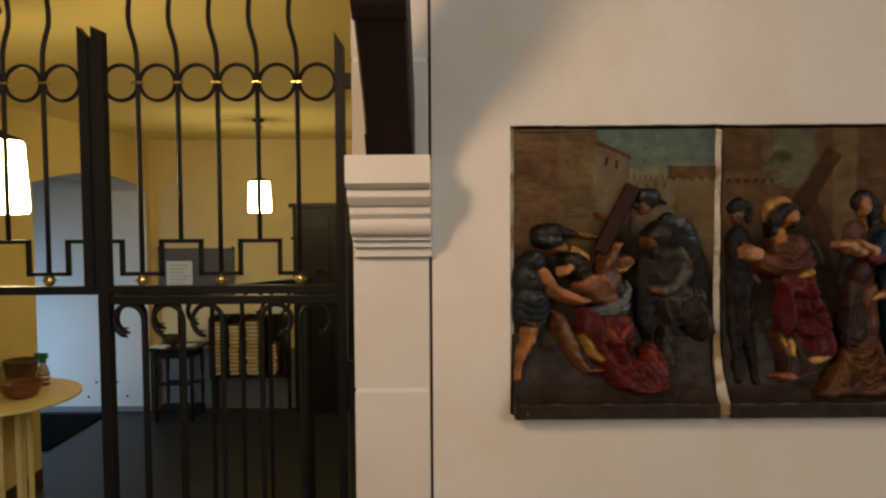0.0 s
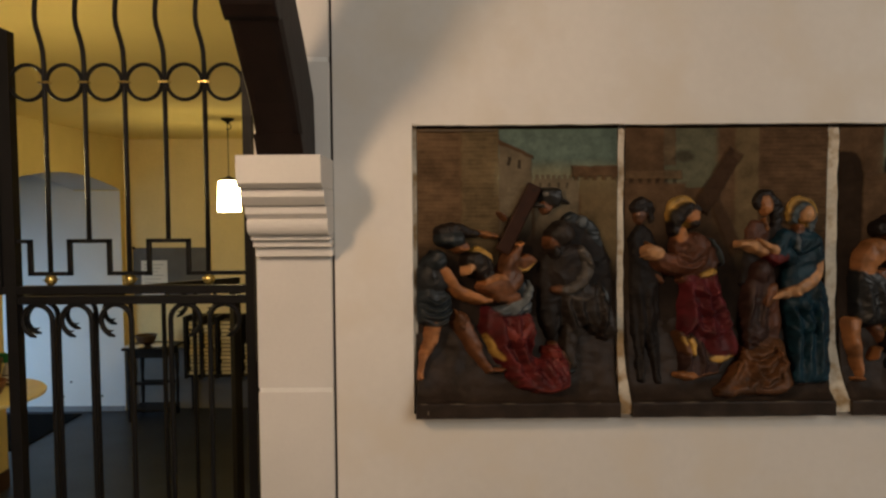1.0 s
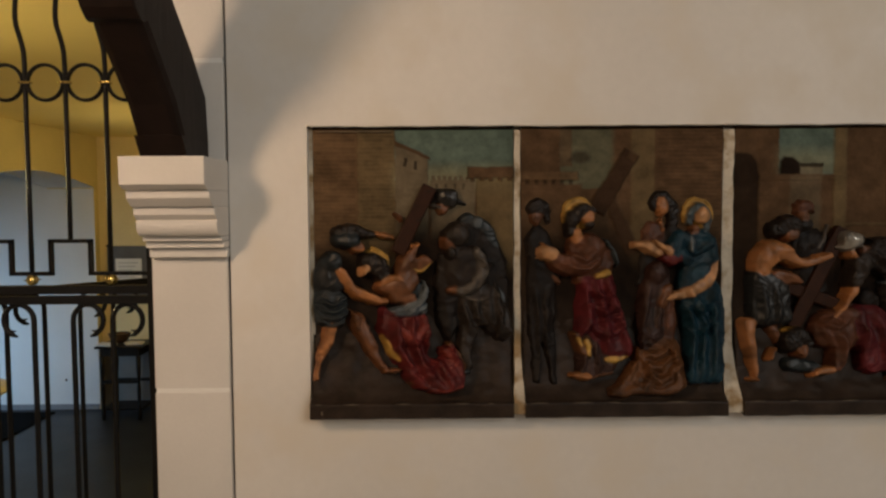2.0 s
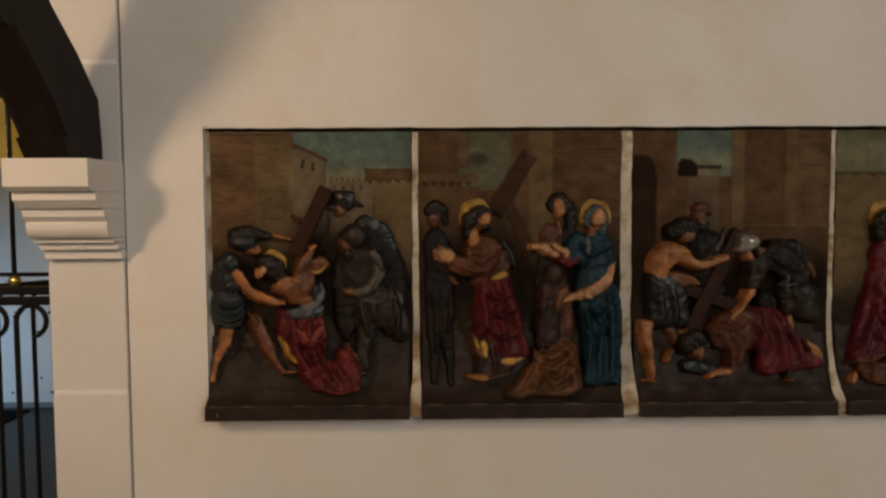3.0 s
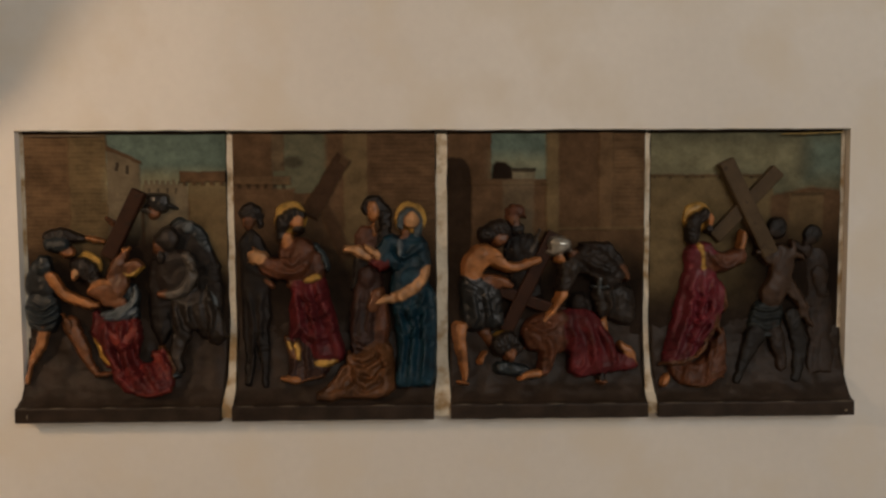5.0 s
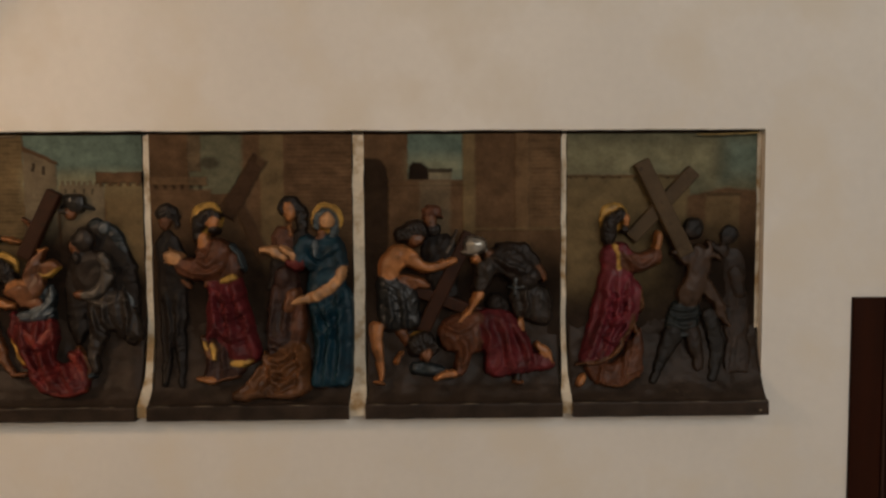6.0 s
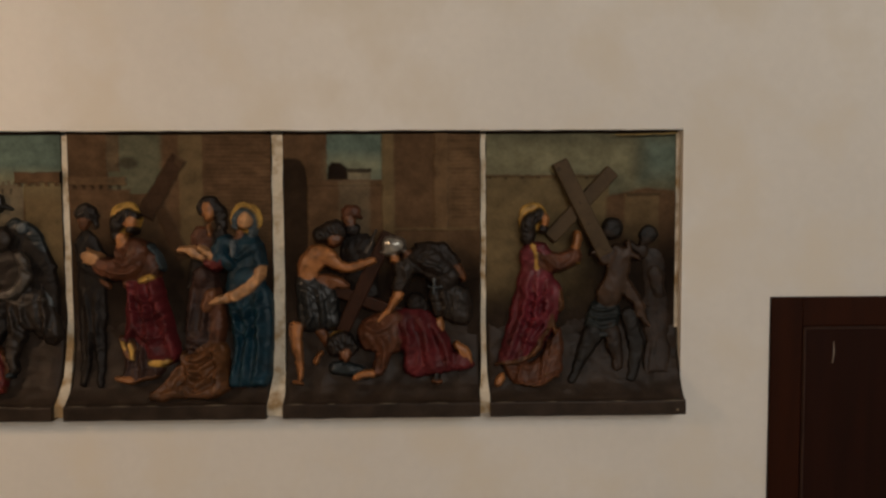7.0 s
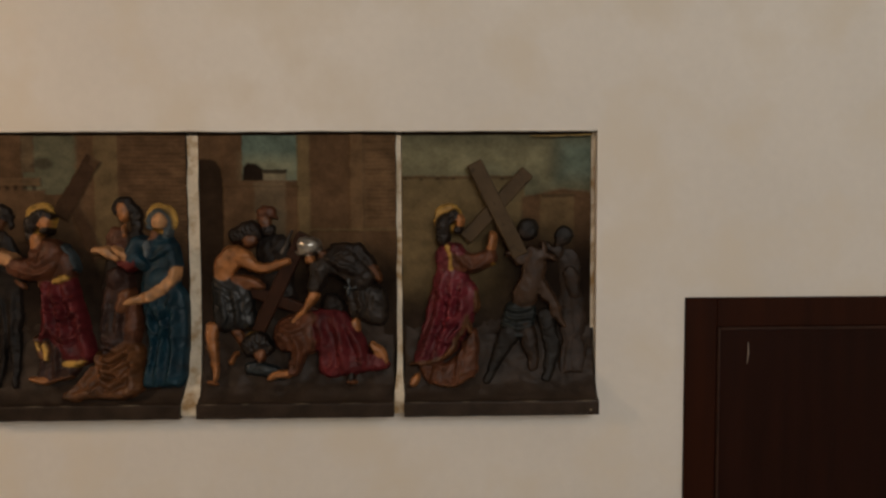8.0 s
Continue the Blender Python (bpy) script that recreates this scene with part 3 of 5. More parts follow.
# black wardrobe
ward = thing("wardrobe", "tall blackened wooden wardrobe with panelled doors", "wardrobe")
WX0, WX1, WY0, WY1, WZ = -1.43, -0.55, 7.0, 7.24, 2.02
boxpart("body", (WX0 + 0.01, WX1 - 0.01, WY0 + 0.03, WY1, 0, WZ - 0.03), BLACKWOOD, ward)
boxpart("cornice", (WX0 - 0.02, WX1 + 0.02, WY0 - 0.01, WY1, WZ - 0.03, WZ + 0.012), BLACKWOOD, ward, bevel=0.006)
for x0, x1 in ((WX0 + 0.015, -0.992), (-0.988, WX1 - 0.015)):
    d = boxpart("door", (x0, x1, WY0 + 0.008, WY0 + 0.03, 0.08, WZ - 0.05), BLACKWOOD, ward, bevel=0.002)
    for z0, z1 in ((0.16, 0.95), (1.03, 1.72), (1.78, 1.93)):
        boxpart("field", (x0 + 0.07, x1 - 0.07, WY0 - 0.002, WY0 + 0.008, z0, z1), BLACKWOOD, d, bevel=0.004)
bm = bmesh.new()
ball(bm, (WX0 + 0.01, WY0 - 0.012, 1.70), 0.012)
part("knob", bm, IRON, ward)

# porch: skirting, doormat, plugs
structure("baseboard_porch", [(-5.4, BX0 - 0.01, 7.148, 7.159, 0.0, 0.05)], GREYSKIRT, "grey painted skirting of the porch wall", "baseboard")
structure("baseboard_back", [(BX0, BX1, BACK - 0.012, BACK - 0.001, 0.0, 0.16)], DADO, "grey painted skirting board of the side room", "baseboard")
structure("dado_back", [(BX0 + 0.006, BX1, BACK - 0.008, BACK - 0.0005, 0.16, 0.60), (BX0 + 0.0005, BX0 + 0.006, 7.167, BACK - 0.0005, 0.0, 0.60)], DADO, "dark grey painted dado on the back wall", "dado")
structure("baseboard_west", [(BX0 + 0.001, BX0 + 0.013, 1.9, 5.17, 0.0, 0.13)], BROWNBASE, "brown skirting board of the yellow wall", "baseboard")
mat_ob = boxpart("doormat", (-4.5, -3.24, 5.95, 7.02, 0.0, 0.014), MAT, None, bevel=0.003)
tagged(mat_ob, "flat black doormat on the slate floor", "doormat")
for x, z in ((-3.40, 0.29), (-3.48, 0.145), (-3.195, 0.29), (-3.10, 0.15)):
    bm = bmesh.new()
    ball(bm, (x, 7.158, z), 0.012, (1, 0.4, 1), n=10)
    tagged(part("wall_plug", bm, IRON), "small black plug in the whitewashed wall", "wall plug", group="wall plugs")


# ---- painted reliefs ----
class Pigment:
    """An oil paint: its colour, how metallic it is and how polished."""

    def __init__(self, name, colour, metal=0.0, polish=0.3):
        self.name, self.colour, self.metal, self.polish = name, colour, metal, polish


def painted_surface(name, rough, spec, bump, coat=0.0):
    """Old oil paint whose colour is carried by the mesh as its pigment, with grime, grain and brushwork."""
    m = material(name, (1, 1, 1), rough, vary=0.26, scale=24, fine=170, bump=bump, spec=spec, coat=coat)
    n, l = m.node_tree.nodes, m.node_tree.links
    b = n["Principled BSDF"]
    pig = n.new("ShaderNodeAttribute")
    pig.attribute_name = "pigment"
    mx = n.new("ShaderNodeMix")
    mx.data_type, mx.blend_type = "RGBA", "MULTIPLY"
    mx.inputs["Factor"].default_value = 1.0
    old = b.inputs["Base Color"].links[0].from_socket
    l.new(pig.outputs["Color"], mx.inputs["A"])
    l.new(old, mx.inputs["B"])
    l.new(mx.outputs["Result"], b.inputs["Base Color"])
    l.new(pig.outputs["Alpha"], b.inputs["Metallic"])
    rub = n.new("ShaderNodeAttribute")
    rub.attribute_name = "polish"
    for socket, dull, bright in (("Roughness", rough + 0.20, rough - 0.10), ("Specular IOR Level", spec * 0.4, spec * 1.6)):
        rr = n.new("ShaderNodeMapRange")
        rr.inputs[3].default_value, rr.inputs[4].default_value = dull, bright
        l.new(rub.outputs["Fac"], rr.inputs[0])
        l.new(rr.outputs[0], b.inputs[socket])
    return m


CARVED = painted_surface("painted_carving", 0.38, 0.34, 0.20)
CANVAS = painted_surface("painted_backdrop", 0.60, 0.10, 0.22)


def paint(name, colour, rough=0.38, vary=0.35, **kw):
    kw.setdefault("stain", (0.014, 0.010, 0.007))
    kw.setdefault("stain_at", 0.6)
    return material(name, colour, rough + 0.06, vary=vary, scale=22, fine=160, bump=kw.pop("bump", 0.18), spec=kw.pop("spec", 0.17), **kw)


UMBER = paint("umber_ground", (0.0300, 0.0200, 0.0142), 0.40, 0.5, stain=(0.026, 0.020, 0.015), stain_at=0.62, spec=0.12, bump=0.5)
RUBBED = paint("rubbed_pale_edge", (0.150, 0.120, 0.085), 0.6, 0.25, spec=0.08, stain_at=0.78)
RIM = paint("dark_rim_paint", (0.016, 0.0102, 0.0072), 0.6, 0.3, spec=0.08)
YELLOWED = paint("yellowed_strip", (0.22, 0.15, 0.05), 0.45, 0.3)
TIMBER = paint("dark_red_brown_timber_paint", (0.030, 0.0115, 0.0058), 0.46, 0.35, spec=0.12)
OLDTIMBER = paint("brown_timber_paint", (0.068, 0.045, 0.0245), 0.5, 0.3, spec=0.10)

# backdrops
BROWN = Pigment("brown", (0.0830, 0.0485, 0.0255))
COURSE = Pigment("coursed_brown", (0.112, 0.068, 0.035))
OLIVE = Pigment("olive_brown", (0.1210, 0.0862, 0.0426))
TAUPE = Pigment("taupe", (0.1232, 0.0963, 0.0605))
SKY = Pigment("teal_grey_sky", (0.0941, 0.1254, 0.1008))
DULLSKY = Pigment("dull_sky", (0.0924, 0.0880, 0.0550))
HAZE = Pigment("pale_olive_haze", (0.1925, 0.1760, 0.1045))
# dark paint of openings and bushes; broad washes add shade behind the figures
DUSKY = Pigment("dark_paint_and_figure_shade", (0.0128, 0.0082, 0.0056))
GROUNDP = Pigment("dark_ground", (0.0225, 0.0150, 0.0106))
CROSSP = Pigment("dull_cross", (0.040, 0.0225, 0.0130))
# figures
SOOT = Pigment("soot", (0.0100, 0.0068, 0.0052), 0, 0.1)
FLESH = Pigment("flesh", (0.260, 0.105, 0.035), 0, 0.55)
TAN = Pigment("dull_flesh", (0.112, 0.043, 0.0170), 0, 0.5)
HAIR = Pigment("black_brown", (0.0105, 0.0068, 0.0052), 0, 0.35)
GOLD = Pigment("old_gilding", (0.36, 0.205, 0.042), 0, 0.5)
RED = Pigment("red", (0.082, 0.0100, 0.0092), 0, 0.28)
MAROON = Pigment("maroon", (0.076, 0.0095, 0.0114), 0, 0.25)
PURPLE = Pigment("crimson", (0.098, 0.0112, 0.0170), 0, 0.45)
BLUE = Pigment("deep_blue", (0.0040, 0.0215, 0.0335), 0, 0.28)
VEIL = Pigment("grey_blue_veil_and_highlight", (0.046, 0.060, 0.066), 0, 0.4)
SLATEB = Pigment("slate_blue", (0.0110, 0.0155, 0.0180), 0, 0.55)
PALEB = Pigment("pale_blue_and_highlight", (0.090, 0.102, 0.108), 0, 0.4)
STEEL = Pigment("dark_armour", (0.0110, 0.0090, 0.0076), 0, 0.75)
GREYC = Pigment("grey_cloth", (0.0175, 0.0120, 0.0088), 0, 0.35)
BROWNC = Pigment("brown_cloth", (0.078, 0.0275, 0.0128), 0, 0.3)
OCHRE = Pigment("ochre_brown_cloth", (0.084, 0.0335, 0.0122), 0, 0.4)
MAUVE = Pigment("mauve_brown_cloth", (0.0290, 0.0130, 0.0095), 0, 0.25)
SILVER = Pigment("silver", (0.42, 0.40, 0.36), 0.85, 0.9)
JET = Pigment("blue_black_cloth", (0.0080, 0.0084, 0.0088), 0, 0.6)
EARTH = Pigment("dark_brown_cloth", (0.0130, 0.0080, 0.0056), 0, 0.25)
BODY = Pigment("dull_brown_body", (0.038, 0.0195, 0.0105), 0, 0.35)
LOIN = Pigment("dull_teal_cloth", (0.0095, 0.0120, 0.0115), 0, 0.3)
SKIN = Pigment("pale_flesh", (0.40, 0.205, 0.090), 0, 0.5)
PALEG = Pigment("pale_grey_cloth_and_highlight", (0.060, 0.049, 0.039), 0, 0.5)
LITRED = Pigment("lit_red_and_hem", (0.135, 0.0205, 0.0135), 0, 0.35)
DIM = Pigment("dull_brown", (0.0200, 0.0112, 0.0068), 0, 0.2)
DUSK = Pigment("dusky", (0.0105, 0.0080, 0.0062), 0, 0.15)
PALETTE = [SKIN, PALEG, LITRED, JET, EARTH, BODY, LOIN, DIM, DUSK, FLESH, TAN, HAIR, GOLD, RED, MAROON, PURPLE, BLUE, VEIL, SLATEB, PALEB, STEEL, GREYC, BROWNC, OCHRE, MAUVE, SILVER, SOOT]
INDEX = {m.name: i for i, m in enumerate(PALETTE)}
TINTS = np.array([(*p.colour, p.metal, p.polish) for p in PALETTE])
TOP = 2.162             # height of the grid's zero
FACE = 1.622             # plane of the painted backdrops


CLOTH = {m.name for m in (RED, MAROON, PURPLE, BLUE, SLATEB, PALEB, GREYC, BROWNC, OCHRE, MAUVE, SOOT, STEEL, DUSK, PALEG, LITRED, JET, EARTH, LOIN, VEIL)}

CELL = 2.0
COLS_N, ROWS_N = 375, 512
GX, GY_ = np.meshgrid(np.arange(COLS_N) * CELL, np.arange(ROWS_N) * CELL)


def waves(x, y, seed):
    """Smooth wandering noise from -1 to 1 over arrays."""
    g = np.random.default_rng(seed % 1000 + 7)
    table = g.uniform(-1, 1, (64, 64))
    x, y = np.broadcast_arrays(x, y)
    xi, yi = np.floor(x).astype(int), np.floor(y).astype(int)
    fx, fy = x - xi, y - yi
    fx, fy = fx * fx * (3 - 2 * fx), fy * fy * (3 - 2 * fy)
    a, b = table[yi % 64, xi % 64], table[yi % 64, (xi + 1) % 64]
    c, d = table[(yi + 1) % 64, xi % 64], table[(yi + 1) % 64, (xi + 1) % 64]
    return (a * (1 - fx) + b * fx) * (1 - fy) + (c * (1 - fx) + d * fx) * fy


# a slight wandering of the hand, shared by all carved forms
WX = GX + 5.0 * waves(GX / 34, GY_ / 34, 21) + 2.2 * waves(GX / 13, GY_ / 13, 22)
WY = GY_ + 5.0 * waves(GX / 34, GY_ / 34, 23) + 2.2 * waves(GX / 13, GY_ / 13, 24)


class Relief:
    """One relief on a grid of 747 by 1020 units, x to the right, y down, h out of the wall."""

    def __init__(self, x0, zero, unit, x1, eye, label):
        self.zero, self.u, self.eye, self.x0, self.x1 = zero, unit, eye, x0, x1
        self.ob = thing("relief_panel", label, "relief", group="reliefs in the wall")
        prof = [(1.645, 1.505), (FACE, 1.505), (FACE, 2.128), (1.624, 2.131), (1.645, 2.131)]
        bm = bmesh.new()
        prism(bm, prof, "x", x0, x1)
        part("slab", bm, RIM, self.ob)
        ledge = [(1.64, 1.735), (1.6212, 1.735), (1.6185, 1.69), (1.612, 1.64), (1.602, 1.600), (1.590, 1.568), (1.575, 1.548), (1.560, 1.5365), (1.552, 1.5345), (1.5505, 1.531), (1.5495, 1.5045), (1.552, 1.5025), (1.64, 1.5025)]
        lx0 = x0 - 0.004 if x0 < 0.2 else x0 + 0.004
        lx1 = x1 + 0.0062 if x1 > 1.9 else x1 - 0.006
        path = []
        for (ya, za), (yb, zb) in zip(ledge, ledge[1:]):
            steps = max(1, int(math.hypot(yb - ya, zb - za) / 0.006))
            path += [(ya + (yb - ya) * s / steps, za + (zb - za) * s / steps) for s in range(steps)]
        path.append(ledge[-1])
        bm = bmesh.new()
        cols = 64
        grid = []
        for i in range(cols + 1):
            x = lx0 + (lx1 - lx0) * i / cols
            row = []
            for y, z in path:
                v = Vector((x, y, z))
                if y < 1.63 and z > 1.537:
                    v.y -= (0.006 * noise.noise(v * 26) + 0.003 * noise.noise(v * 70)) * min(1, max(0, (1.735 - z) / 0.09)) - 0.0005
                    if z > 1.66 and y < 1.6215:
                        v.z += (0.030 * noise.noise(Vector((x * 9, 0, 1.7))) + 0.010 * noise.noise(Vector((x * 34, 0, 4.1)))) * min(1, (z - 1.66) / 0.05)
                elif y < 1.6:
                    v += Vector((0, 0.0008, 0.0012)) * noise.noise(v * 20)
                row.append(bm.verts.new(v))
            grid.append(row)
        for a, b in zip(grid, grid[1:]):
            for p in range(len(path) - 1):
                bm.faces.new((a[p], b[p], b[p + 1], a[p + 1])).smooth = path[p][1] > 1.537
        bm.faces.new(grid[0])
        bm.faces.new(grid[-1][::-1])
        bmesh.ops.recalc_face_normals(bm, faces=list(bm.faces))
        part("ground", bm, UMBER, self.ob, "dark uneven ground with a plain ledge")
        g = random.Random(int(x0 * 1000))
        x = lx0 + 0.01
        while x < lx1 - 0.05:
            w = g.uniform(0.012, 0.05)
            bm = bmesh.new()
            tube(bm, [(x, 1.5518, 1.5345), (x + w * 0.5, 1.5514, 1.5350), (x + w, 1.5518, 1.5345)], [0.0004, g.uniform(0.0008, 0.0015), 0.0004], 5)
            part("worn_edge", bm, RUBBED, self.ob, "pale rubbed spot on the ledge")
            x += w + g.uniform(0.03, 0.12)
        # dark-painted tube draws the recess's shadow line along the top
        bm = bmesh.new()
        tube(bm, [(x0 + (x1 - x0) * i / 12, 1.618, 2.1315 + 0.0015 * noise.noise(Vector((x0 + i * 0.3, 0, 3)))) for i in range(13)], 0.0042, 6, flat=1.4)
        part("top_edge", bm, RIM, self.ob, "rough top edge, dark for the recess shadow")

    def at(self, x, y, h=0.0):
        near = h * self.u * 0.8
        k = 1 - near / 1.65
        return Vector((self.eye + (self.zero + x * self.u - self.eye) * k, FACE - near, 1.97 + (TOP - y * self.u - 1.97) * k))

    def canvas(self, base):
        """Start the painted backdrop: a sheet of thin paint layers over the slab."""
        self.xs, self.zs = np.linspace(self.x0 + 0.0006, self.x1 - 0.0006, 260), np.linspace(2.1285, 1.64, 290)
        self.BX, self.BY = np.meshgrid((self.xs - self.zero) / self.u, (TOP - self.zs) / self.u)
        self.lay = np.zeros(self.BX.shape)
        self.col = np.ones(self.BX.shape + (3,)) * np.array(base.colour)

    def wash(self, outline, pigment, soft=7, h=0.0, strength=1.0):
        """Paint a convex outline with a soft brushed edge, raised by h."""
        X, Y = self.BX, self.BY
        seed = int(outline[0][0] + outline[0][1])
        wx, wy = X + 2.2 * waves(X / 15, Y / 15, seed), Y + 2.2 * waves(X / 17, Y / 17, seed + 1)
        cx, cy = sum(p[0] for p in outline) / len(outline), sum(p[1] for p in outline) / len(outline)
        d = np.full(X.shape, 1e3)
        for (xa, ya), (xb, yb) in zip(outline, outline[1:] + outline[:1]):
            n = math.hypot(xb - xa, yb - ya)
            side = ((wx - xa) * (yb - ya) - (wy - ya) * (xb - xa)) / n
            side *= 1 if (cx - xa) * (yb - ya) - (cy - ya) * (xb - xa) > 0 else -1
            d = np.minimum(d, side)
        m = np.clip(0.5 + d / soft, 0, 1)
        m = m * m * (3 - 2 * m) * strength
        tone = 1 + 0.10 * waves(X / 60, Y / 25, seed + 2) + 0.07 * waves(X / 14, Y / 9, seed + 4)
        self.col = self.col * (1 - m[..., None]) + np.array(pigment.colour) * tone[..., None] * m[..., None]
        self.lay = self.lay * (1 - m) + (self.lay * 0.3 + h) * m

    def area(self, x0, y0, x1, y1, pigment, soft=7, h=0.0, strength=1.0):
        self.wash([(x0, y0), (x1, y0), (x1, y1), (x0, y1)], pigment, soft, h, strength)

    def coursing(self, x0, y0, x1, y1, step, seed):
        """Fine courses of masonry scored into a painted wall, each a little different in tone."""
        X, Y = self.BX, self.BY
        wy = Y + 1.5 * waves(X / 50, Y / 50, seed)
        k = np.floor(wy / step)
        f = wy / step - k
        inside = np.clip((X - x0) / 8, 0, 1) * np.clip((x1 - X) / 8, 0, 1) * np.clip((Y - y0) / 8, 0, 1) * np.clip((y1 - Y) / 60, 0, 1)
        joint = np.exp(-((f - 0.5) / 0.14) ** 2) * inside * (0.6 + 0.4 * waves(X / 30, k * 3.7, seed + 1))
        tone = 1 + 0.16 * waves(X / 38, k * 5.3, seed + 2) * inside - 0.30 * joint
        self.col *= tone[..., None]
        self.lay -= 1.6 * joint

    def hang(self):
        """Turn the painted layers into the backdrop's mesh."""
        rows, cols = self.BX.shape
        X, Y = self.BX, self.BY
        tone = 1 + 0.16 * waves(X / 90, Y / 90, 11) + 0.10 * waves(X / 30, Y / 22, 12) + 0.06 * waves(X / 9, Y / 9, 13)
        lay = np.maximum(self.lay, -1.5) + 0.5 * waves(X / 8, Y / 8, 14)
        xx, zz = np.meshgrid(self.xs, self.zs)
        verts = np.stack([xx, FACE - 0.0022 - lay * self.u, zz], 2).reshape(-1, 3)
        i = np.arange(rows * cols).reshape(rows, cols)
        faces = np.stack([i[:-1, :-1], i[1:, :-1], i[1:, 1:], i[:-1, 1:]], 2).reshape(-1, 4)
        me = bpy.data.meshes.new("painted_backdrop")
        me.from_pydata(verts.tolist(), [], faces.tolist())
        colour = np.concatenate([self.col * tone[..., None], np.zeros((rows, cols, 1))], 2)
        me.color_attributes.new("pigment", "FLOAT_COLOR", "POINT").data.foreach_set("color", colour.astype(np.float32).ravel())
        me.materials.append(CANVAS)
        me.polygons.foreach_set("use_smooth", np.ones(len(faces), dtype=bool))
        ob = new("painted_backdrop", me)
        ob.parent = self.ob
        return tagged(ob, "dark painted scenery with buildings, sky and brushed-in shade behind the figures")

    def beam(self, x0, y0, x1, y1, width, h, mat=None):
        """One squared timber of a cross."""
        bm = bmesh.new()
        a, b = self.at(x0, y0, h), self.at(x1, y1, h)
        d = b - a
        m = Matrix.Translation((a + b) / 2) @ Matrix.Rotation(math.atan2(d.x, d.z), 4, "Y")
        w = width * self.u / 2
        box(bm, -w, w, -w * 0.6, w * 0.6, -d.length / 2, d.length / 2, bevel=0.0040, seg=3)
        bm.transform(m)
        return part("cross_beam", bm, mat or TIMBER, self.ob, "dark painted timber beam of a cross")

    def begin(self, low=1.0):
        """Start a figure: an empty field of carving heights over the whole grid; low flattens it."""
        self.low = low
        self.height = np.full((ROWS_N, COLS_N), -1e3)
        self.tint = np.zeros((ROWS_N, COLS_N), dtype=int)

    def blend(self, window, value, mat):
        """Unite a form with the figure; the higher one keeps its paint, and the meeting line is softened."""
        old = self.height[window]
        over = value > old
        self.tint[window] = np.where(over, INDEX[mat.name], self.tint[window])
        gap = np.abs(value - old)
        self.height[window] = np.maximum(value, old) + np.where(gap < 9, (9 - gap) ** 2 / 36, 0) * (np.minimum(value, old) > -500)

    def window(self, x0, x1, y0, y1):
        a, b = max(0, int(x0 / CELL) - 1), min(COLS_N, int(x1 / CELL) + 3)
        c, d = max(0, int(y0 / CELL) - 1), min(ROWS_N, int(y1 / CELL) + 3)
        return (slice(c, d), slice(a, b)), WX[c:d, a:b], WY[c:d, a:b]

    def limb(self, mat, *pts):
        """A rounded tapering form through points (x, y, radius, h)."""
        if mat.name in (FLESH.name, TAN.name):
            pts = [(x, y, r * 0.86, h) for x, y, r, h in pts]
        fine = []
        ends = [pts[0], *pts, pts[-1]]
        for a, b, c, d in zip(ends, ends[1:], ends[2:], ends[3:]):
            for s in (0, 0.2, 0.4, 0.6, 0.8):
                fine.append(tuple(0.5 * (2 * q + (w - p) * s + (2 * p - 5 * q + 4 * w - e) * s * s + (3 * q - p - 3 * w + e) * s ** 3) for p, q, w, e in zip(a, b, c, d)))
        fine.append(pts[-1])
        big = max(p[2] for p in pts)
        win, X, Y = self.window(min(p[0] for p in fine) - big, max(p[0] for p in fine) + big, min(p[1] for p in fine) - big, max(p[1] for p in fine) + big)
        best = np.full(X.shape, -1e3)
        along = np.zeros(X.shape)
        run = 0.0
        for (x0, y0, r0, h0), (x1, y1, r1, h1) in zip(fine, fine[1:]):
            dx, dy = x1 - x0, y1 - y0
            length = math.hypot(dx, dy) + 1e-6
            t = np.clip(((X - x0) * dx + (Y - y0) * dy) / length ** 2, 0, 1)
            rr, hh = r0 + (r1 - r0) * t, h0 + (h1 - h0) * t
            dist = np.hypot(X - x0 - dx * t, Y - y0 - dy * t)
            val = np.where(dist < rr, 0.8 * hh + 0.95 * np.sqrt(np.maximum(rr * rr - dist * dist, 0)), -1e3)
            along = np.where(val > best, run + t * length, along)
            best = np.maximum(best, val)
            run += length
        seed = int(pts[0][0] * 7 + pts[0][1])
        if mat.name in CLOTH:
            warp = 2.4 * waves(X / 46, Y / 46, seed)
            best += (np.abs(np.sin(along / 25 + (X - Y) / 70 + warp)) ** 0.8 - 0.6) * min(4, big * 0.10)
            best += (np.abs(np.sin((X + 0.35 * Y) / 22 + warp * 1.3)) ** 0.8 - 0.6) * min(3, big * 0.08)
        elif mat.name == HAIR.name:
            best += (np.abs(np.sin(along / 9 + X / 8 + 3 * waves(X / 20, Y / 20, seed))) - 0.6) * 4
        else:
            best += 2.0 * waves(X / 26, Y / 26, seed)
        self.blend(win, best, mat)

    def lump(self, mat, x, y, r, h, sx=1.0, sz=1.0, turn=0, sy=0.8):
        """A rounded lump, wide by sx, deep by sy and high by sz."""
        e = r * max(sx, sz)
        win, X, Y = self.window(x - e, x + e, y - e, y + e)
        c, s = math.cos(radians(turn)), math.sin(radians(turn))
        u, w = (X - x) * c - (Y - y) * s, (X - x) * s + (Y - y) * c
        q = (u / (r * sx)) ** 2 + (w / (r * sz)) ** 2
        val = np.where(q < 1, 0.8 * h + 1.3 * sy * r * np.sqrt(np.maximum(1 - q, 0)), -1e3) + 1.6 * waves(X / 13, Y / 13, int(x + y))
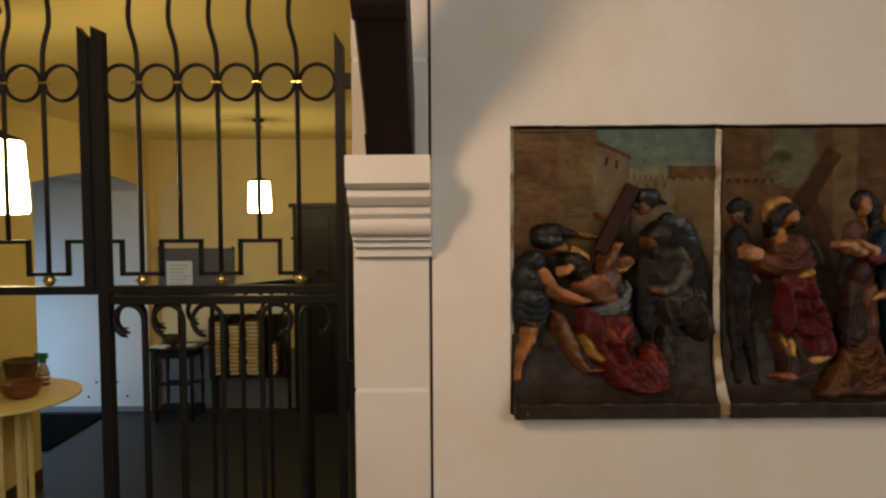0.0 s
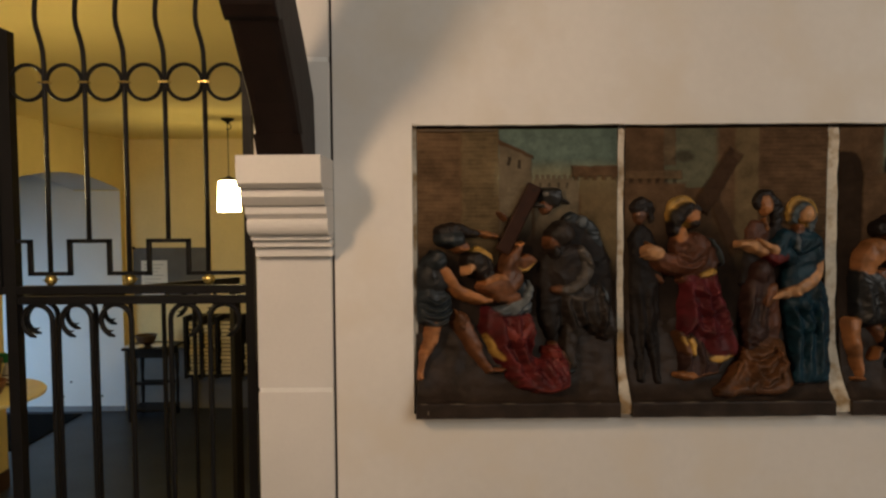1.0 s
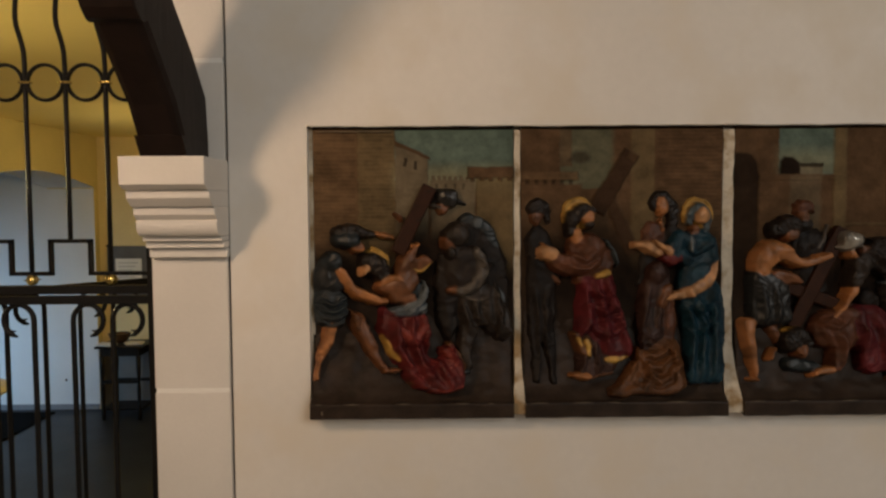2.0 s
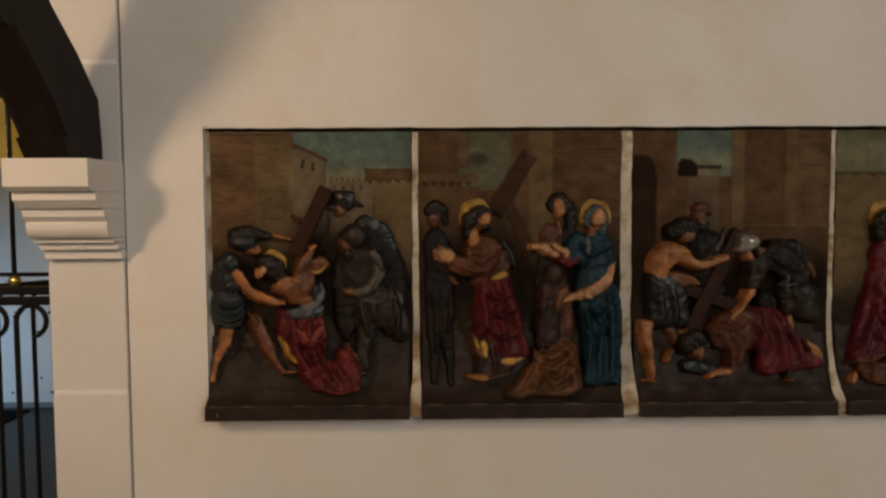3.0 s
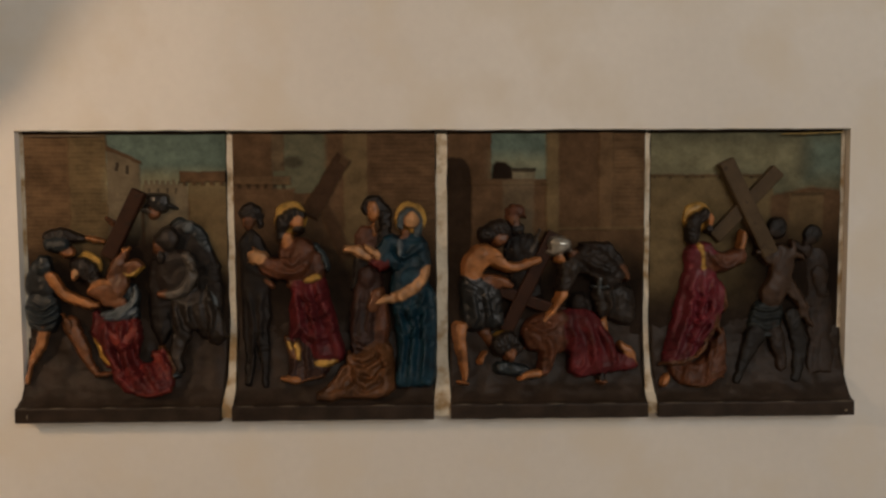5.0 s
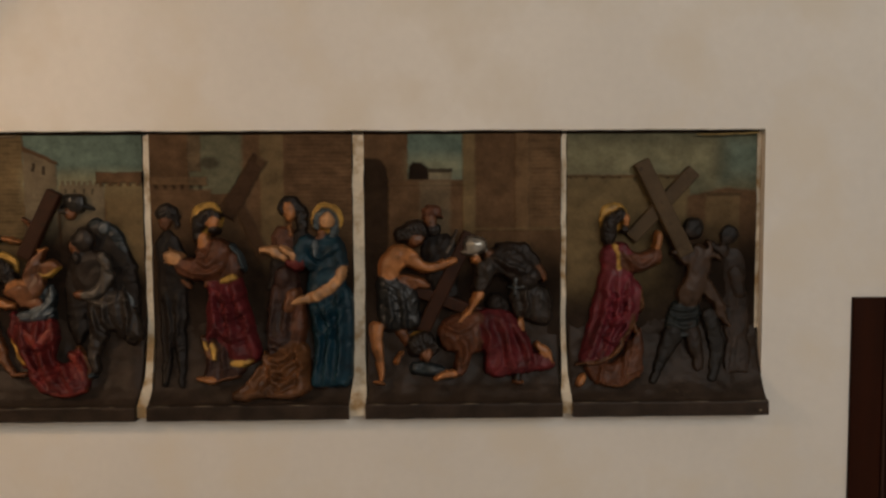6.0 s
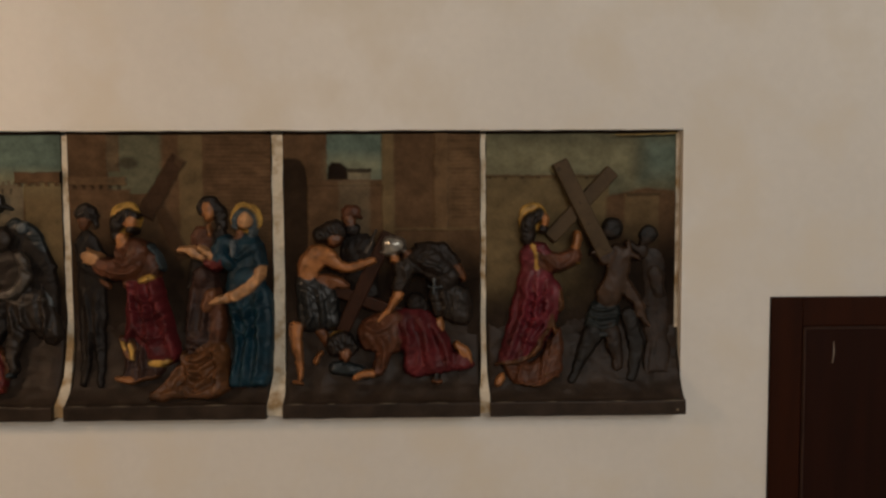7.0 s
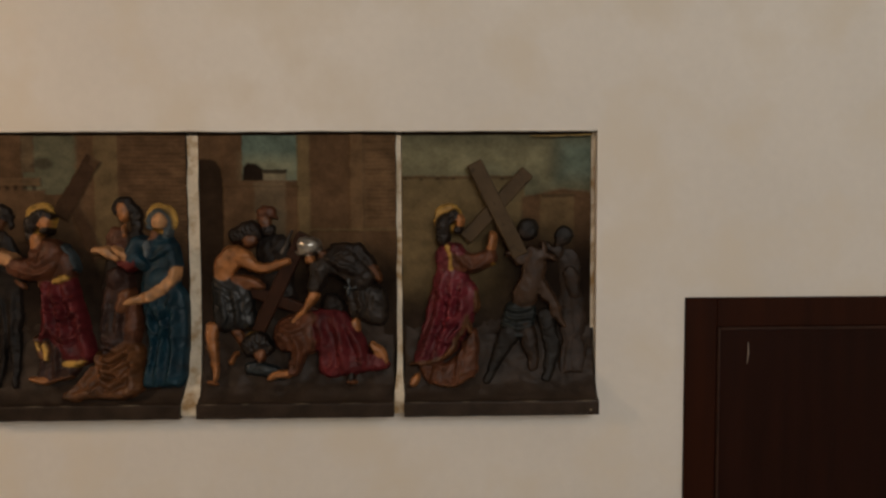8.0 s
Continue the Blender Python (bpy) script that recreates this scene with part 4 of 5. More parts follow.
        if mat.name == HAIR.name:
            val += (np.abs(np.sin((X * 0.6 + Y) / 8 + 3 * waves(X / 20, Y / 20, int(x)))) - 0.6) * 4
        self.blend(win, val, mat)

    def halo(self, x, y, r, h):
        """A gilt disc with a raised rim behind a head."""
        win, X, Y = self.window(x - r, x + r, y - r, y + r)
        d = np.hypot(X - x, Y - y)
        val = np.where(d < r, 0.8 * h - 14 + np.where(d > r * 0.84, 7, 0), -1e3)
        self.blend(win, val, GOLD)

    def robe(self, mat, top, bottom, h, folds=7, sway=0.0, seed=1, depth=1.0, hem=None):
        """A hanging robe between two widths (x, y, width): broad rounded ridges that wander, fade and cross."""
        (xa, ya, wa), (xb, yb, wb) = top, bottom
        half = max(wa, wb) * 0.6 + abs(sway)
        win, X, Y = self.window(min(xa, xb) - half, max(xa, xb) + half, ya - 6, yb + 14)
        edge = yb + 9 * waves(X / 24, Y * 0, seed + 3)
        t = (Y - ya) / (yb - ya)
        tc = np.clip(t, 0, 1)
        cx = xa + (xb - xa) * tc + sway * np.sin(math.pi * tc)
        w = (wa + (wb - wa) * tc ** 1.2) * (1 + 0.10 * waves(Y / 60, Y * 0, seed))
        w = w * (0.58 + 0.42 * np.sqrt(np.clip((Y - ya) / (wa * 0.45), 0, 1)))
        s = (X - cx) / (w * 0.5) + 0.05 * waves(X / 14, Y / 20, seed + 1)
        inside = (np.abs(s) < 1) & (t > 0) & (Y < edge)
        warp = 1.7 * waves(s * 0.9, tc * 1.2, seed) + 0.35 * waves(s * 2.0, tc * 2.6, seed + 5)
        n = folds * 0.50
        lean = (tc - 0.5) * (0.7 + sway * 0.05) * (1 if seed % 2 else -1)
        ridge = np.abs(np.sin(n * math.pi / 2 * s + warp + lean)) ** 0.6 - 0.68
        second = np.abs(np.sin(n * math.pi * 0.8 * s - 1.2 * warp + 2.0 * tc)) ** 0.7 - 0.6
        swag = np.abs(np.sin(3.4 * tc * math.pi / 2 + 1.7 * s + 1.2 * warp)) ** 0.6 - 0.66
        live = np.clip(0.5 + 0.8 * waves(s * 1.3, tc * 1.8, seed + 8), 0, 1)
        amp = w / n * 0.17 * depth
        body = w * 0.30 * np.sqrt(np.maximum(0, 1 - s * s))
        cap = np.minimum(1, 5 * tc + 0.45)
        val = (0.8 * (h - 14) + body) * cap + amp * (ridge * (0.55 + 0.5 * tc) + 0.22 * second * live + 0.7 * swag * live * np.sin(math.pi * tc))
        val = np.where(inside, np.maximum(val, 3), -1e3)
        self.blend(win, val, mat)
        if hem:
            rim = inside & (Y > edge - 9)
            self.blend(win, np.where(rim, val + 2.5, -1e3), hem)

    def creases(self, mat, x0, y0, x1, y1, r, h, n, bend, seed=2):
        """A few slanting cross folds lying over a body."""
        g = random.Random(seed)
        for k in range(n):
            s = k / max(1, n - 1)
            x, y = x0 + (x1 - x0) * s, y0 + (y1 - y0) * s
            w = r * g.uniform(0.7, 1.1)
            win, X, Y = self.window(x - w, x + w, y - bend * 2, y + bend * 2)
            q = (X - x) / w
            line = y + bend * (0.9 * q + 0.5 * q * q) * g.choice((1, 1, -0.7))
            lift = np.exp(-((Y - line) / g.uniform(6, 9)) ** 2) * np.maximum(0, 1 - q * q) * g.uniform(6, 10)
            self.height[win] += np.where(self.height[win] > 0, lift, 0)

    def drape(self, mat, h, bulge, *pts):
        """A draped or clad form filling a smooth closed outline, swelling from its edge inwards."""
        k = len(pts)
        fine = []
        for i in range(k):
            p, q, w, e = pts[i - 1], pts[i], pts[(i + 1) % k], pts[(i + 2) % k]
            for s in (0, 0.25, 0.5, 0.75):
                fine.append(tuple(0.5 * (2 * b + (c - a) * s + (2 * a - 5 * b + 4 * c - d) * s * s + (3 * b - a - 3 * c + d) * s ** 3) for a, b, c, d in zip(p, q, w, e)))
        win, X, Y = self.window(min(p[0] for p in fine), max(p[0] for p in fine), min(p[1] for p in fine), max(p[1] for p in fine))
        dist, inside = np.full(X.shape, 1e3), np.zeros(X.shape, dtype=bool)
        for (xa, ya), (xb, yb) in zip(fine, fine[1:] + fine[:1]):
            dx, dy = xb - xa, yb - ya
            t = np.clip(((X - xa) * dx + (Y - ya) * dy) / (dx * dx + dy * dy + 1e-6), 0, 1)
            dist = np.minimum(dist, np.hypot(X - xa - dx * t, Y - ya - dy * t))
            if ya != yb:
                inside ^= ((ya > Y) != (yb > Y)) & (X < dx * (Y - ya) / dy + xa)
        q = np.clip(dist / bulge, 0, 1)
        val = 0.50 * h + 0.92 * bulge * np.sqrt(1 - (1 - q) ** 2)
        self.blend(win, np.where(inside, val, -1e3), mat)

    def fold(self, width, amp, *pts):
        """One hanging fold along a curve: a rounded crest with a hollow on its lower side."""
        ends = [pts[0], *pts, pts[-1]]
        fine = []
        for p, q, w, e in zip(ends, ends[1:], ends[2:], ends[3:]):
            for s in (0, 0.2, 0.4, 0.6, 0.8):
                fine.append(tuple(0.5 * (2 * b + (c - a) * s + (2 * a - 5 * b + 4 * c - d) * s * s + (3 * b - a - 3 * c + d) * s ** 3) for a, b, c, d in zip(p, q, w, e)))
        fine.append(pts[-1])
        m = width * 3
        win, X, Y = self.window(min(p[0] for p in fine) - m, max(p[0] for p in fine) + m, min(p[1] for p in fine) - m, max(p[1] for p in fine) + m)
        best, lean, along = np.full(X.shape, 1e3), np.zeros(X.shape), np.zeros(X.shape)
        for i, ((xa, ya), (xb, yb)) in enumerate(zip(fine, fine[1:])):
            dx, dy = xb - xa, yb - ya
            n = math.hypot(dx, dy) + 1e-6
            t = np.clip(((X - xa) * dx + (Y - ya) * dy) / n ** 2, 0, 1)
            dist = np.hypot(X - xa - dx * t, Y - ya - dy * t)
            sign = ((X - xa) * dy - (Y - ya) * dx) / n
            near = dist < best
            best, lean = np.where(near, dist, best), np.where(near, sign, lean)
            along = np.where(near, (i + t) / (len(fine) - 1), along)
        live = np.sin(math.pi * np.clip(along, 0.02, 0.98)) ** 0.5
        side = np.sign(lean) * best
        lift = 1.5 * amp * live * (np.exp(-(best / (0.95 * width)) ** 2) - 0.55 * np.exp(-((side + 1.7 * width) / (0.8 * width)) ** 2) - 0.3 * np.exp(-((side - 1.7 * width) / (0.8 * width)) ** 2))
        self.height[win] += np.where(self.height[win] > 0, lift, 0)

    def brow(self, x, y, r, side=0.0):
        """Shape a plain head: a nose ridge below a shallow brow hollow, turned to one side."""
        win, X, Y = self.window(x - r, x + r, y - r, y + r)
        u, w = (X - x) / r, (Y - y) / r
        u = u - side * (1 - u * u)
        lift = 0.22 * r * np.exp(-(u / 0.16) ** 2 - ((w - 0.05) / 0.30) ** 2) - 0.17 * r * np.exp(-((w + 0.16) / 0.13) ** 2) * np.exp(-(u / 0.6) ** 2) * (np.abs(u) > 0.1)
        lift -= 0.10 * r * np.exp(-((w - 0.52) / 0.09) ** 2 - (u / 0.35) ** 2)
        self.height[win] += np.where(self.height[win] > 0, lift, 0)

    def end(self, label):
        """Bring the carved field out as one form whose flanks round back to the slab."""
        solid = self.height > 0
        steps = ((1, 0), (-1, 0), (0, 1), (0, -1))
        near = solid.copy()
        for a, b in steps + ((1, 1), (-1, -1), (1, -1), (-1, 1)):
            near |= np.roll(np.roll(solid, a, 0), b, 1)
        inner, core = solid.astype(float), solid
        for k in range(4):
            shrunk = core.copy()
            for a, b in steps if k % 2 else steps + ((1, 1), (-1, -1), (1, -1), (-1, 1)):
                shrunk &= np.roll(np.roll(core, a, 0), b, 1)
            core = shrunk
            inner += core
        taper = 0.34 + 0.66 * np.sin(0.5 * math.pi * np.clip(inner / 5, 0, 1))
        paints = np.array([p.name in CLOTH for p in PALETTE])[self.tint]
        curls = np.array([p is HAIR for p in PALETTE])[self.tint]
        ax, ay = GX + 16 * waves(GX / 42, GY_ / 42, 41), GY_ + 22 * waves(GX / 42, GY_ / 42, 42)
        pleat = (1 - 2.2 * np.abs(waves((ax + 0.25 * ay) / 22, ay / 74, 43))) * (0.5 + 0.5 * waves(GX / 55, GY_ / 55, 44))
        tuck = (1 - 2.4 * np.abs(waves((ax - 0.6 * ay) / 44, (ay + 0.5 * ax) / 22, 45))) * (0.5 - 0.5 * waves(GX / 55, GY_ / 55, 44))
        lock = 1 - 2.2 * np.abs(waves(ax / 9, ay / 13, 46))
        muscle = waves(ax / 20, ay / 20, 47)
        grain = np.where(paints, 4.6 * np.maximum(pleat, -0.6) + 4.4 * np.maximum(tuck, -0.6), np.where(curls, 4.5 * lock, 3.2 * muscle))
        hh = np.where(solid, self.height + grain + 0.5 * waves(GX / 7, GY_ / 7, 6), 0)
        for _ in range(2):
            mean = (np.roll(hh, 1, 0) + np.roll(hh, -1, 0) + np.roll(hh, 1, 1) + np.roll(hh, -1, 1) + 2 * hh) / 6
            hh = np.where(solid, np.where(np.abs(mean - hh) < 14, mean, hh), 0)
        hh = hh * np.where(solid, taper, 0)
        colour, weight = TINTS[self.tint] * solid[..., None], solid.astype(float)
        for _ in range(2):
            colour = colour * 2 + sum(np.roll(np.roll(colour, a, 0), b, 1) for a, b in steps)
            weight = weight * 2 + sum(np.roll(np.roll(weight, a, 0), b, 1) for a, b in steps)
        colour = colour / np.maximum(weight, 1e-6)[..., None]
        tone = 1 + 0.34 * waves(GX / 40, GY_ / 40, 31) + 0.26 * waves(GX / 14, GY_ / 14, 32)
        colour[..., :3] *= tone[..., None]
        number = np.cumsum(near.ravel()).reshape(near.shape) - 1
        hh = hh + np.where(solid, np.interp(GY_, (627, 767, 826, 873, 902, 940), (0, 15, 29, 47, 69, 78)) * 0.95 / (self.low * 0.74), 0)
        deep = hh[near] * self.u * self.low * 0.74
        k = 1 - deep / 1.65
        verts = np.stack([self.eye + (self.zero + GX[near] * self.u - self.eye) * k, FACE + 0.001 - deep, 1.97 + (TOP - GY_[near] * self.u - 1.97) * k], 1)
        verts[:, 0] = np.clip(verts[:, 0], self.x0 - 0.002, self.x1 + 0.002)
        full = near[:-1, :-1] & near[1:, :-1] & near[:-1, 1:] & near[1:, 1:]
        some = solid[:-1, :-1] | solid[1:, :-1] | solid[:-1, 1:] | solid[1:, 1:]
        r0, c0 = np.nonzero(full & some)
        faces = np.stack([number[r0, c0], number[r0 + 1, c0], number[r0 + 1, c0 + 1], number[r0, c0 + 1]], 1)
        me = bpy.data.meshes.new("carved_figure")
        me.from_pydata(verts.tolist(), [], faces.tolist())
        me.color_attributes.new("pigment", "FLOAT_COLOR", "POINT").data.foreach_set("color", colour[near][:, :4].astype(np.float32).ravel())
        me.attributes.new("polish", "FLOAT", "POINT").data.foreach_set("value", colour[near][:, 4].astype(np.float32).ravel())
        me.materials.append(CARVED)
        corner = np.stack([hh[r0 + a, c0 + b] for a, b in ((0, 0), (1, 0), (0, 1), (1, 1))])
        held = np.stack([solid[r0 + a, c0 + b] for a, b in ((0, 0), (1, 0), (0, 1), (1, 1))]).all(0)
        me.polygons.foreach_set("use_smooth", held & (corner.max(0) - corner.min(0) < 24))
        ob = new("carved_figure", me)
        ob.parent = self.ob
        return tagged(ob, label)


# first relief: a fall under the cross, towers behind
r = Relief(0.160, 0.1247, 0.0006807, 0.6020, 0.957, "dark painted relief of a fall under a cross")
r.canvas(BROWN)
r.area(30, 30, 196, 520, COURSE, 10, 4)
r.area(196, 30, 318, 520, OLIVE, 8, 7, 0.85)
r.coursing(40, 50, 192, 520, 13, 1)
r.coursing(198, 50, 316, 520, 13, 2)
r.area(318, 30, 740, 215, SKY, 5, 0)
r.area(318, 172, 740, 250, HAZE, 60, 0, 0.8)
r.wash([(318, 96), (424, 142), (424, 420), (318, 420)], TAUPE, 5, 5)
r.wash([(318, 86), (430, 137), (430, 147), (318, 100)], BROWN, 4, 8)
for x in (345, 378):
    r.area(x, 140 + (x - 345) * 0.3, x + 10, 170 + (x - 345) * 0.3, DUSKY, 4, 2, 0.8)
r.area(432, 212, 575, 420, TAUPE, 8, 3)
for k in range(7):
    r.area(436 + 18 * k, 200, 446 + 18 * k, 216, TAUPE, 4, 3)
for x in (448, 476, 506, 534):
    r.area(x, 224, x + 8, 244, DUSKY, 4, 2, 0.6)
r.area(580, 200, 740, 620, OLIVE, 10, 5, 0.85)
r.area(552, 172, 740, 206, BROWN, 5, 12)
for k in range(5):
    r.area(562 + 30 * k, 203, 574 + 30 * k, 216, BROWN, 4, 10)
# broad soft washes paint the figures' cast shade along with the dark scenery
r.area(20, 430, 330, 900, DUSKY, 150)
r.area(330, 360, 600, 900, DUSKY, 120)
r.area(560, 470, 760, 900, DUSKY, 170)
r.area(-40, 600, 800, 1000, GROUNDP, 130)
r.hang()
strip = bmesh.new()
tube(strip, [(0.166 + 0.014 * i, 1.6085, 2.1235 + 0.0012 * noise.noise(Vector((i * 0.6, 2, 0)))) for i in range(13)], [0.0006] + [0.0014 + 0.0007 * noise.noise(Vector((i, 0, 5))) for i in range(11)] + [0.0005], 6)
part("worn_strip", strip, RUBBED, r.ob, "pale worn strip under the top edge")
r.beam(420, 232, 312, 450, 48, 40)
r.begin(0.72)
r.lump(STEEL, 478, 272, 40, 40, 1.05, 0.9)
r.limb(STEEL, (432, 285, 10, 46), (480, 262, 12, 62), (535, 290, 9, 40))
r.lump(TAN, 462, 306, 24, 44)
r.brow(458, 306, 20, -0.2)
r.drape(SOOT, 26, 50, (520, 330), (570, 332), (640, 400), (684, 520), (676, 650), (640, 720), (590, 700), (545, 600), (500, 420))
# shoulder and helmet highlights put in as pale paint
r.lump(PALEB, 574, 352, 17, 84, 1.0, 1.3, -30)
r.limb(PALEG, (425, 300, 7, 84), (445, 305, 6, 84))
r.limb(SLATEB, (545, 340, 22, 44), (600, 370, 24, 48), (630, 430, 20, 40))
r.limb(TAN, (330, 340, 12, 62), (310, 325, 10, 70))
r.end("dark plain figure in a helmet")
r.begin()
r.lump(GREYC, 505, 392, 46, 50, 1.0, 0.95)
r.lump(TAN, 477, 418, 24, 60)
r.brow(474, 416, 22, -0.3)
r.lump(GREYC, 484, 445, 20, 56, 1, 1.3)
r.drape(EARTH, 46, 52, (468, 442), (520, 420), (582, 428), (606, 500), (594, 570), (512, 588), (468, 545))
r.drape(GREYC, 44, 52, (518, 562), (600, 542), (655, 590), (692, 712), (650, 728), (604, 694), (566, 704), (538, 724), (512, 680))
r.limb(PALEG, (572, 450, 20, 84), (580, 520, 19, 90), (540, 566, 16, 92), (505, 574, 13, 90))
r.lump(TAN, 488, 572, 18, 78, 1.3, 0.8)
r.drape(SOOT, 20, 36, (440, 470), (500, 462), (520, 600), (512, 700), (470, 740), (438, 640))
r.lump(GREYC, 480, 452, 15, 86, 0.9, 1.4)
r.limb(PALEG, (520, 590, 5, 78), (570, 606, 6, 84), (640, 590, 5, 70))
r.limb(GREYC, (545, 700, 32, 44), (528, 770, 24, 46), (532, 815, 22, 40))
r.lump(SLATEB, 502, 842, 24, 44, 1.7, 0.6)
# pale streak painted for the highlight on the cape
r.limb(PALEB, (645, 560, 9, 40), (655, 600, 12, 44), (640, 650, 6, 40))
r.drape(EARTH, 34, 30, (612, 510), (650, 540), (672, 640), (680, 730), (630, 735), (618, 640))
r.fold(10, 11, (560, 600), (570, 660), (600, 715))
r.fold(10, 11, (520, 610), (530, 660), (545, 710))
r.fold(9, 10, (630, 540), (640, 640), (640, 720))
r.fold(8, 8, (570, 470), (600, 500), (612, 480))
r.end("grey bearded plain figure stooping to help")
r.begin()
r.lump(SLATEB, 148, 408, 40, 58, 1.15, 0.8)
r.limb(HAIR, (125, 380, 22, 52), (170, 372, 24, 58), (225, 392, 14, 54))
r.lump(TAN, 180, 430, 24, 62)
r.drape(JET, 52, 44, (72, 462), (122, 455), (142, 505), (132, 580), (46, 582), (38, 520))
r.lump(SLATEB, 100, 478, 34, 66, 1.0, 1.0)
r.drape(SLATEB, 56, 50, (44, 572), (132, 572), (152, 605), (140, 688), (92, 698), (36, 662))
for y in (600, 626, 652, 676):
    r.fold(7, 9, (42, y - 4), (90, y + 16), (142, y - 4))
r.limb(FLESH, (128, 515, 24, 74), (165, 565, 24, 80), (215, 595, 19, 82), (268, 608, 14, 80))
r.limb(FLESH, (98, 685, 25, 44), (84, 738, 23, 50), (56, 778, 17, 44), (42, 828, 12, 38), (36, 866, 11, 36))
r.limb(TAN, (180, 670, 34, 34), (215, 745, 30, 42), (240, 800, 20, 40), (262, 832, 14, 40))
r.lump(TAN, 288, 838, 17, 42, 2.0, 0.7, 8)
r.limb(OCHRE, (158, 640, 9, 66), (172, 665, 13, 68), (178, 695, 9, 66))
r.limb(FLESH, (222, 390, 10, 50), (262, 392, 13, 58), (300, 398, 10, 60))
r.limb(FLESH, (160, 438, 9, 84), (195, 440, 8, 84))
r.end("slate blue plain figure pulling")
r.begin()
r.halo(244, 478, 47, 58)
r.limb(HAIR, (205, 475, 24, 62), (236, 488, 38, 66), (262, 520, 30, 60))
r.lump(SKIN, 199, 506, 17, 88, 0.85, 1.2)
r.brow(199, 506, 18, -0.3)
r.limb(TAN, (262, 560, 30, 66), (312, 560, 46, 70), (345, 535, 40, 66))
# shoulder highlight laid over the dull back in brighter flesh paint
r.limb(FLESH, (250, 548, 12, 88), (290, 530, 14, 100), (320, 545, 10, 104))
r.limb(TAN, (318, 560, 30, 76), (330, 490, 27, 78), (362, 445, 18, 74), (378, 424, 10, 72))
r.limb(FLESH, (352, 428, 8, 84), (380, 424, 7, 84))
r.limb(TAN, (345, 490, 20, 62), (390, 480, 26, 66), (415, 478, 14, 64))
r.limb(GOLD, (352, 505, 8, 70), (390, 508, 8, 74), (420, 482, 7, 68))
r.robe(SLATEB, (380, 535, 56), (350, 655, 112), 56, 5, sway=10, seed=9)
r.limb(TAN, (300, 590, 30, 74), (345, 600, 26, 76))
# the slate wrap's highlights, built as pale strips
r.limb(PALEB, (290, 640, 9, 84), (345, 628, 13, 96), (392, 590, 10, 92), (400, 545, 7, 84))
r.limb(PALEB, (300, 656, 7, 84), (350, 648, 10, 94), (400, 620, 8, 88))
r.drape(RED, 58, 62, (262, 650), (330, 642), (400, 652), (414, 720), (408, 785), (440, 800), (458, 762), (482, 744), (506, 772), (520, 835), (518, 875), (488, 904), (430, 912), (365, 902), (325, 872), (298, 800), (268, 740), (242, 695))
r.limb(MAROON, (265, 640, 16, 50), (275, 720, 18, 48), (300, 800, 16, 44))
r.limb(OCHRE, (478, 752, 14, 52), (505, 790, 16, 54), (518, 845, 12, 52))
r.limb(GOLD, (262, 720, 6, 66), (280, 770, 7, 66), (300, 800, 6, 62))
r.limb(OCHRE, (345, 872, 16, 50), (400, 888, 14, 56), (500, 878, 14, 54))
r.fold(15, 17, (300, 665), (300, 760), (350, 870))
r.fold(13, 16, (345, 650), (352, 760), (415, 890))
r.fold(13, 15, (392, 650), (408, 770), (470, 885))
r.fold(10, 11, (300, 730), (350, 752), (405, 715))
r.fold(10, 10, (315, 800), (370, 832), (440, 800))
r.fold(9, 10, (265, 645), (330, 652), (395, 600))
r.fold(9, 10, (440, 760), (490, 800), (520, 870))
# brighter red paints the lamp-lit fold and knee, and the hem
r.limb(LITRED, (300, 690, 12, 100), (345, 735, 16, 104), (392, 690, 10, 100))
r.limb(LITRED, (455, 775, 14, 74), (482, 800, 18, 76), (500, 850, 12, 74))
r.limb(LITRED, (400, 905, 9, 60), (450, 908, 9, 62), (505, 890, 8, 60))
r.end("red robed plain figure sinking to the ground")

# second relief: a meeting on the way
r = Relief(0.6175, 0.5951, 0.0006867, 1.0660, 0.957, "dark painted relief of a meeting on the way")
r.canvas(BROWN)
r.area(20, 30, 160, 240, BROWN, 8, 6)
r.area(160, 30, 345, 240, DULLSKY, 8, 0)
r.area(160, 30, 198, 170, BROWN, 6, 4, 0.7)
r.wash([(190, 150), (198, 128), (215, 118), (240, 122), (258, 138), (256, 154), (225, 160)], DUSKY, 20, 2, 0.65)
r.area(20, 186, 218, 214, COURSE, 6, 9, 0.8)
for k in range(6):
    r.area(48 + 28 * k, 212, 60 + 28 * k, 230, DUSKY, 5, 2, 0.7)
r.area(20, 226, 230, 400, BROWN, 14, 4)
r.area(330, 30, 395, 500, BROWN, 24, 2)
r.area(388, 30, 466, 520, OLIVE, 14, 5, 0.75)
r.area(466, 30, 720, 520, BROWN, 10, 3)
r.coursing(470, 40, 715, 440, 13, 3)
# shade behind the figures brushed into the dark lower backdrop
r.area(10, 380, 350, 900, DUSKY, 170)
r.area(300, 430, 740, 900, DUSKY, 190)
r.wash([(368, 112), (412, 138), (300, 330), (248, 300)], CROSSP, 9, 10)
# lighter brown wash paints a highlight on the beam's tip
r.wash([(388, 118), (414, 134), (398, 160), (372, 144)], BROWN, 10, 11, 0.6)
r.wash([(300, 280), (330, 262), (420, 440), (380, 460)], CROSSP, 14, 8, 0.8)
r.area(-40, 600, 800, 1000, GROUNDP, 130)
r.hang()
r.begin(0.6)
r.lump(HAIR, 84, 300, 38, 34, 1.05, 0.9)
r.limb(HAIR, (112, 310, 16, 36), (116, 345, 12, 34))
r.lump(TAN, 80, 328, 25, 46, 0.9, 1.25)
r.brow(80, 326, 24, -0.2)
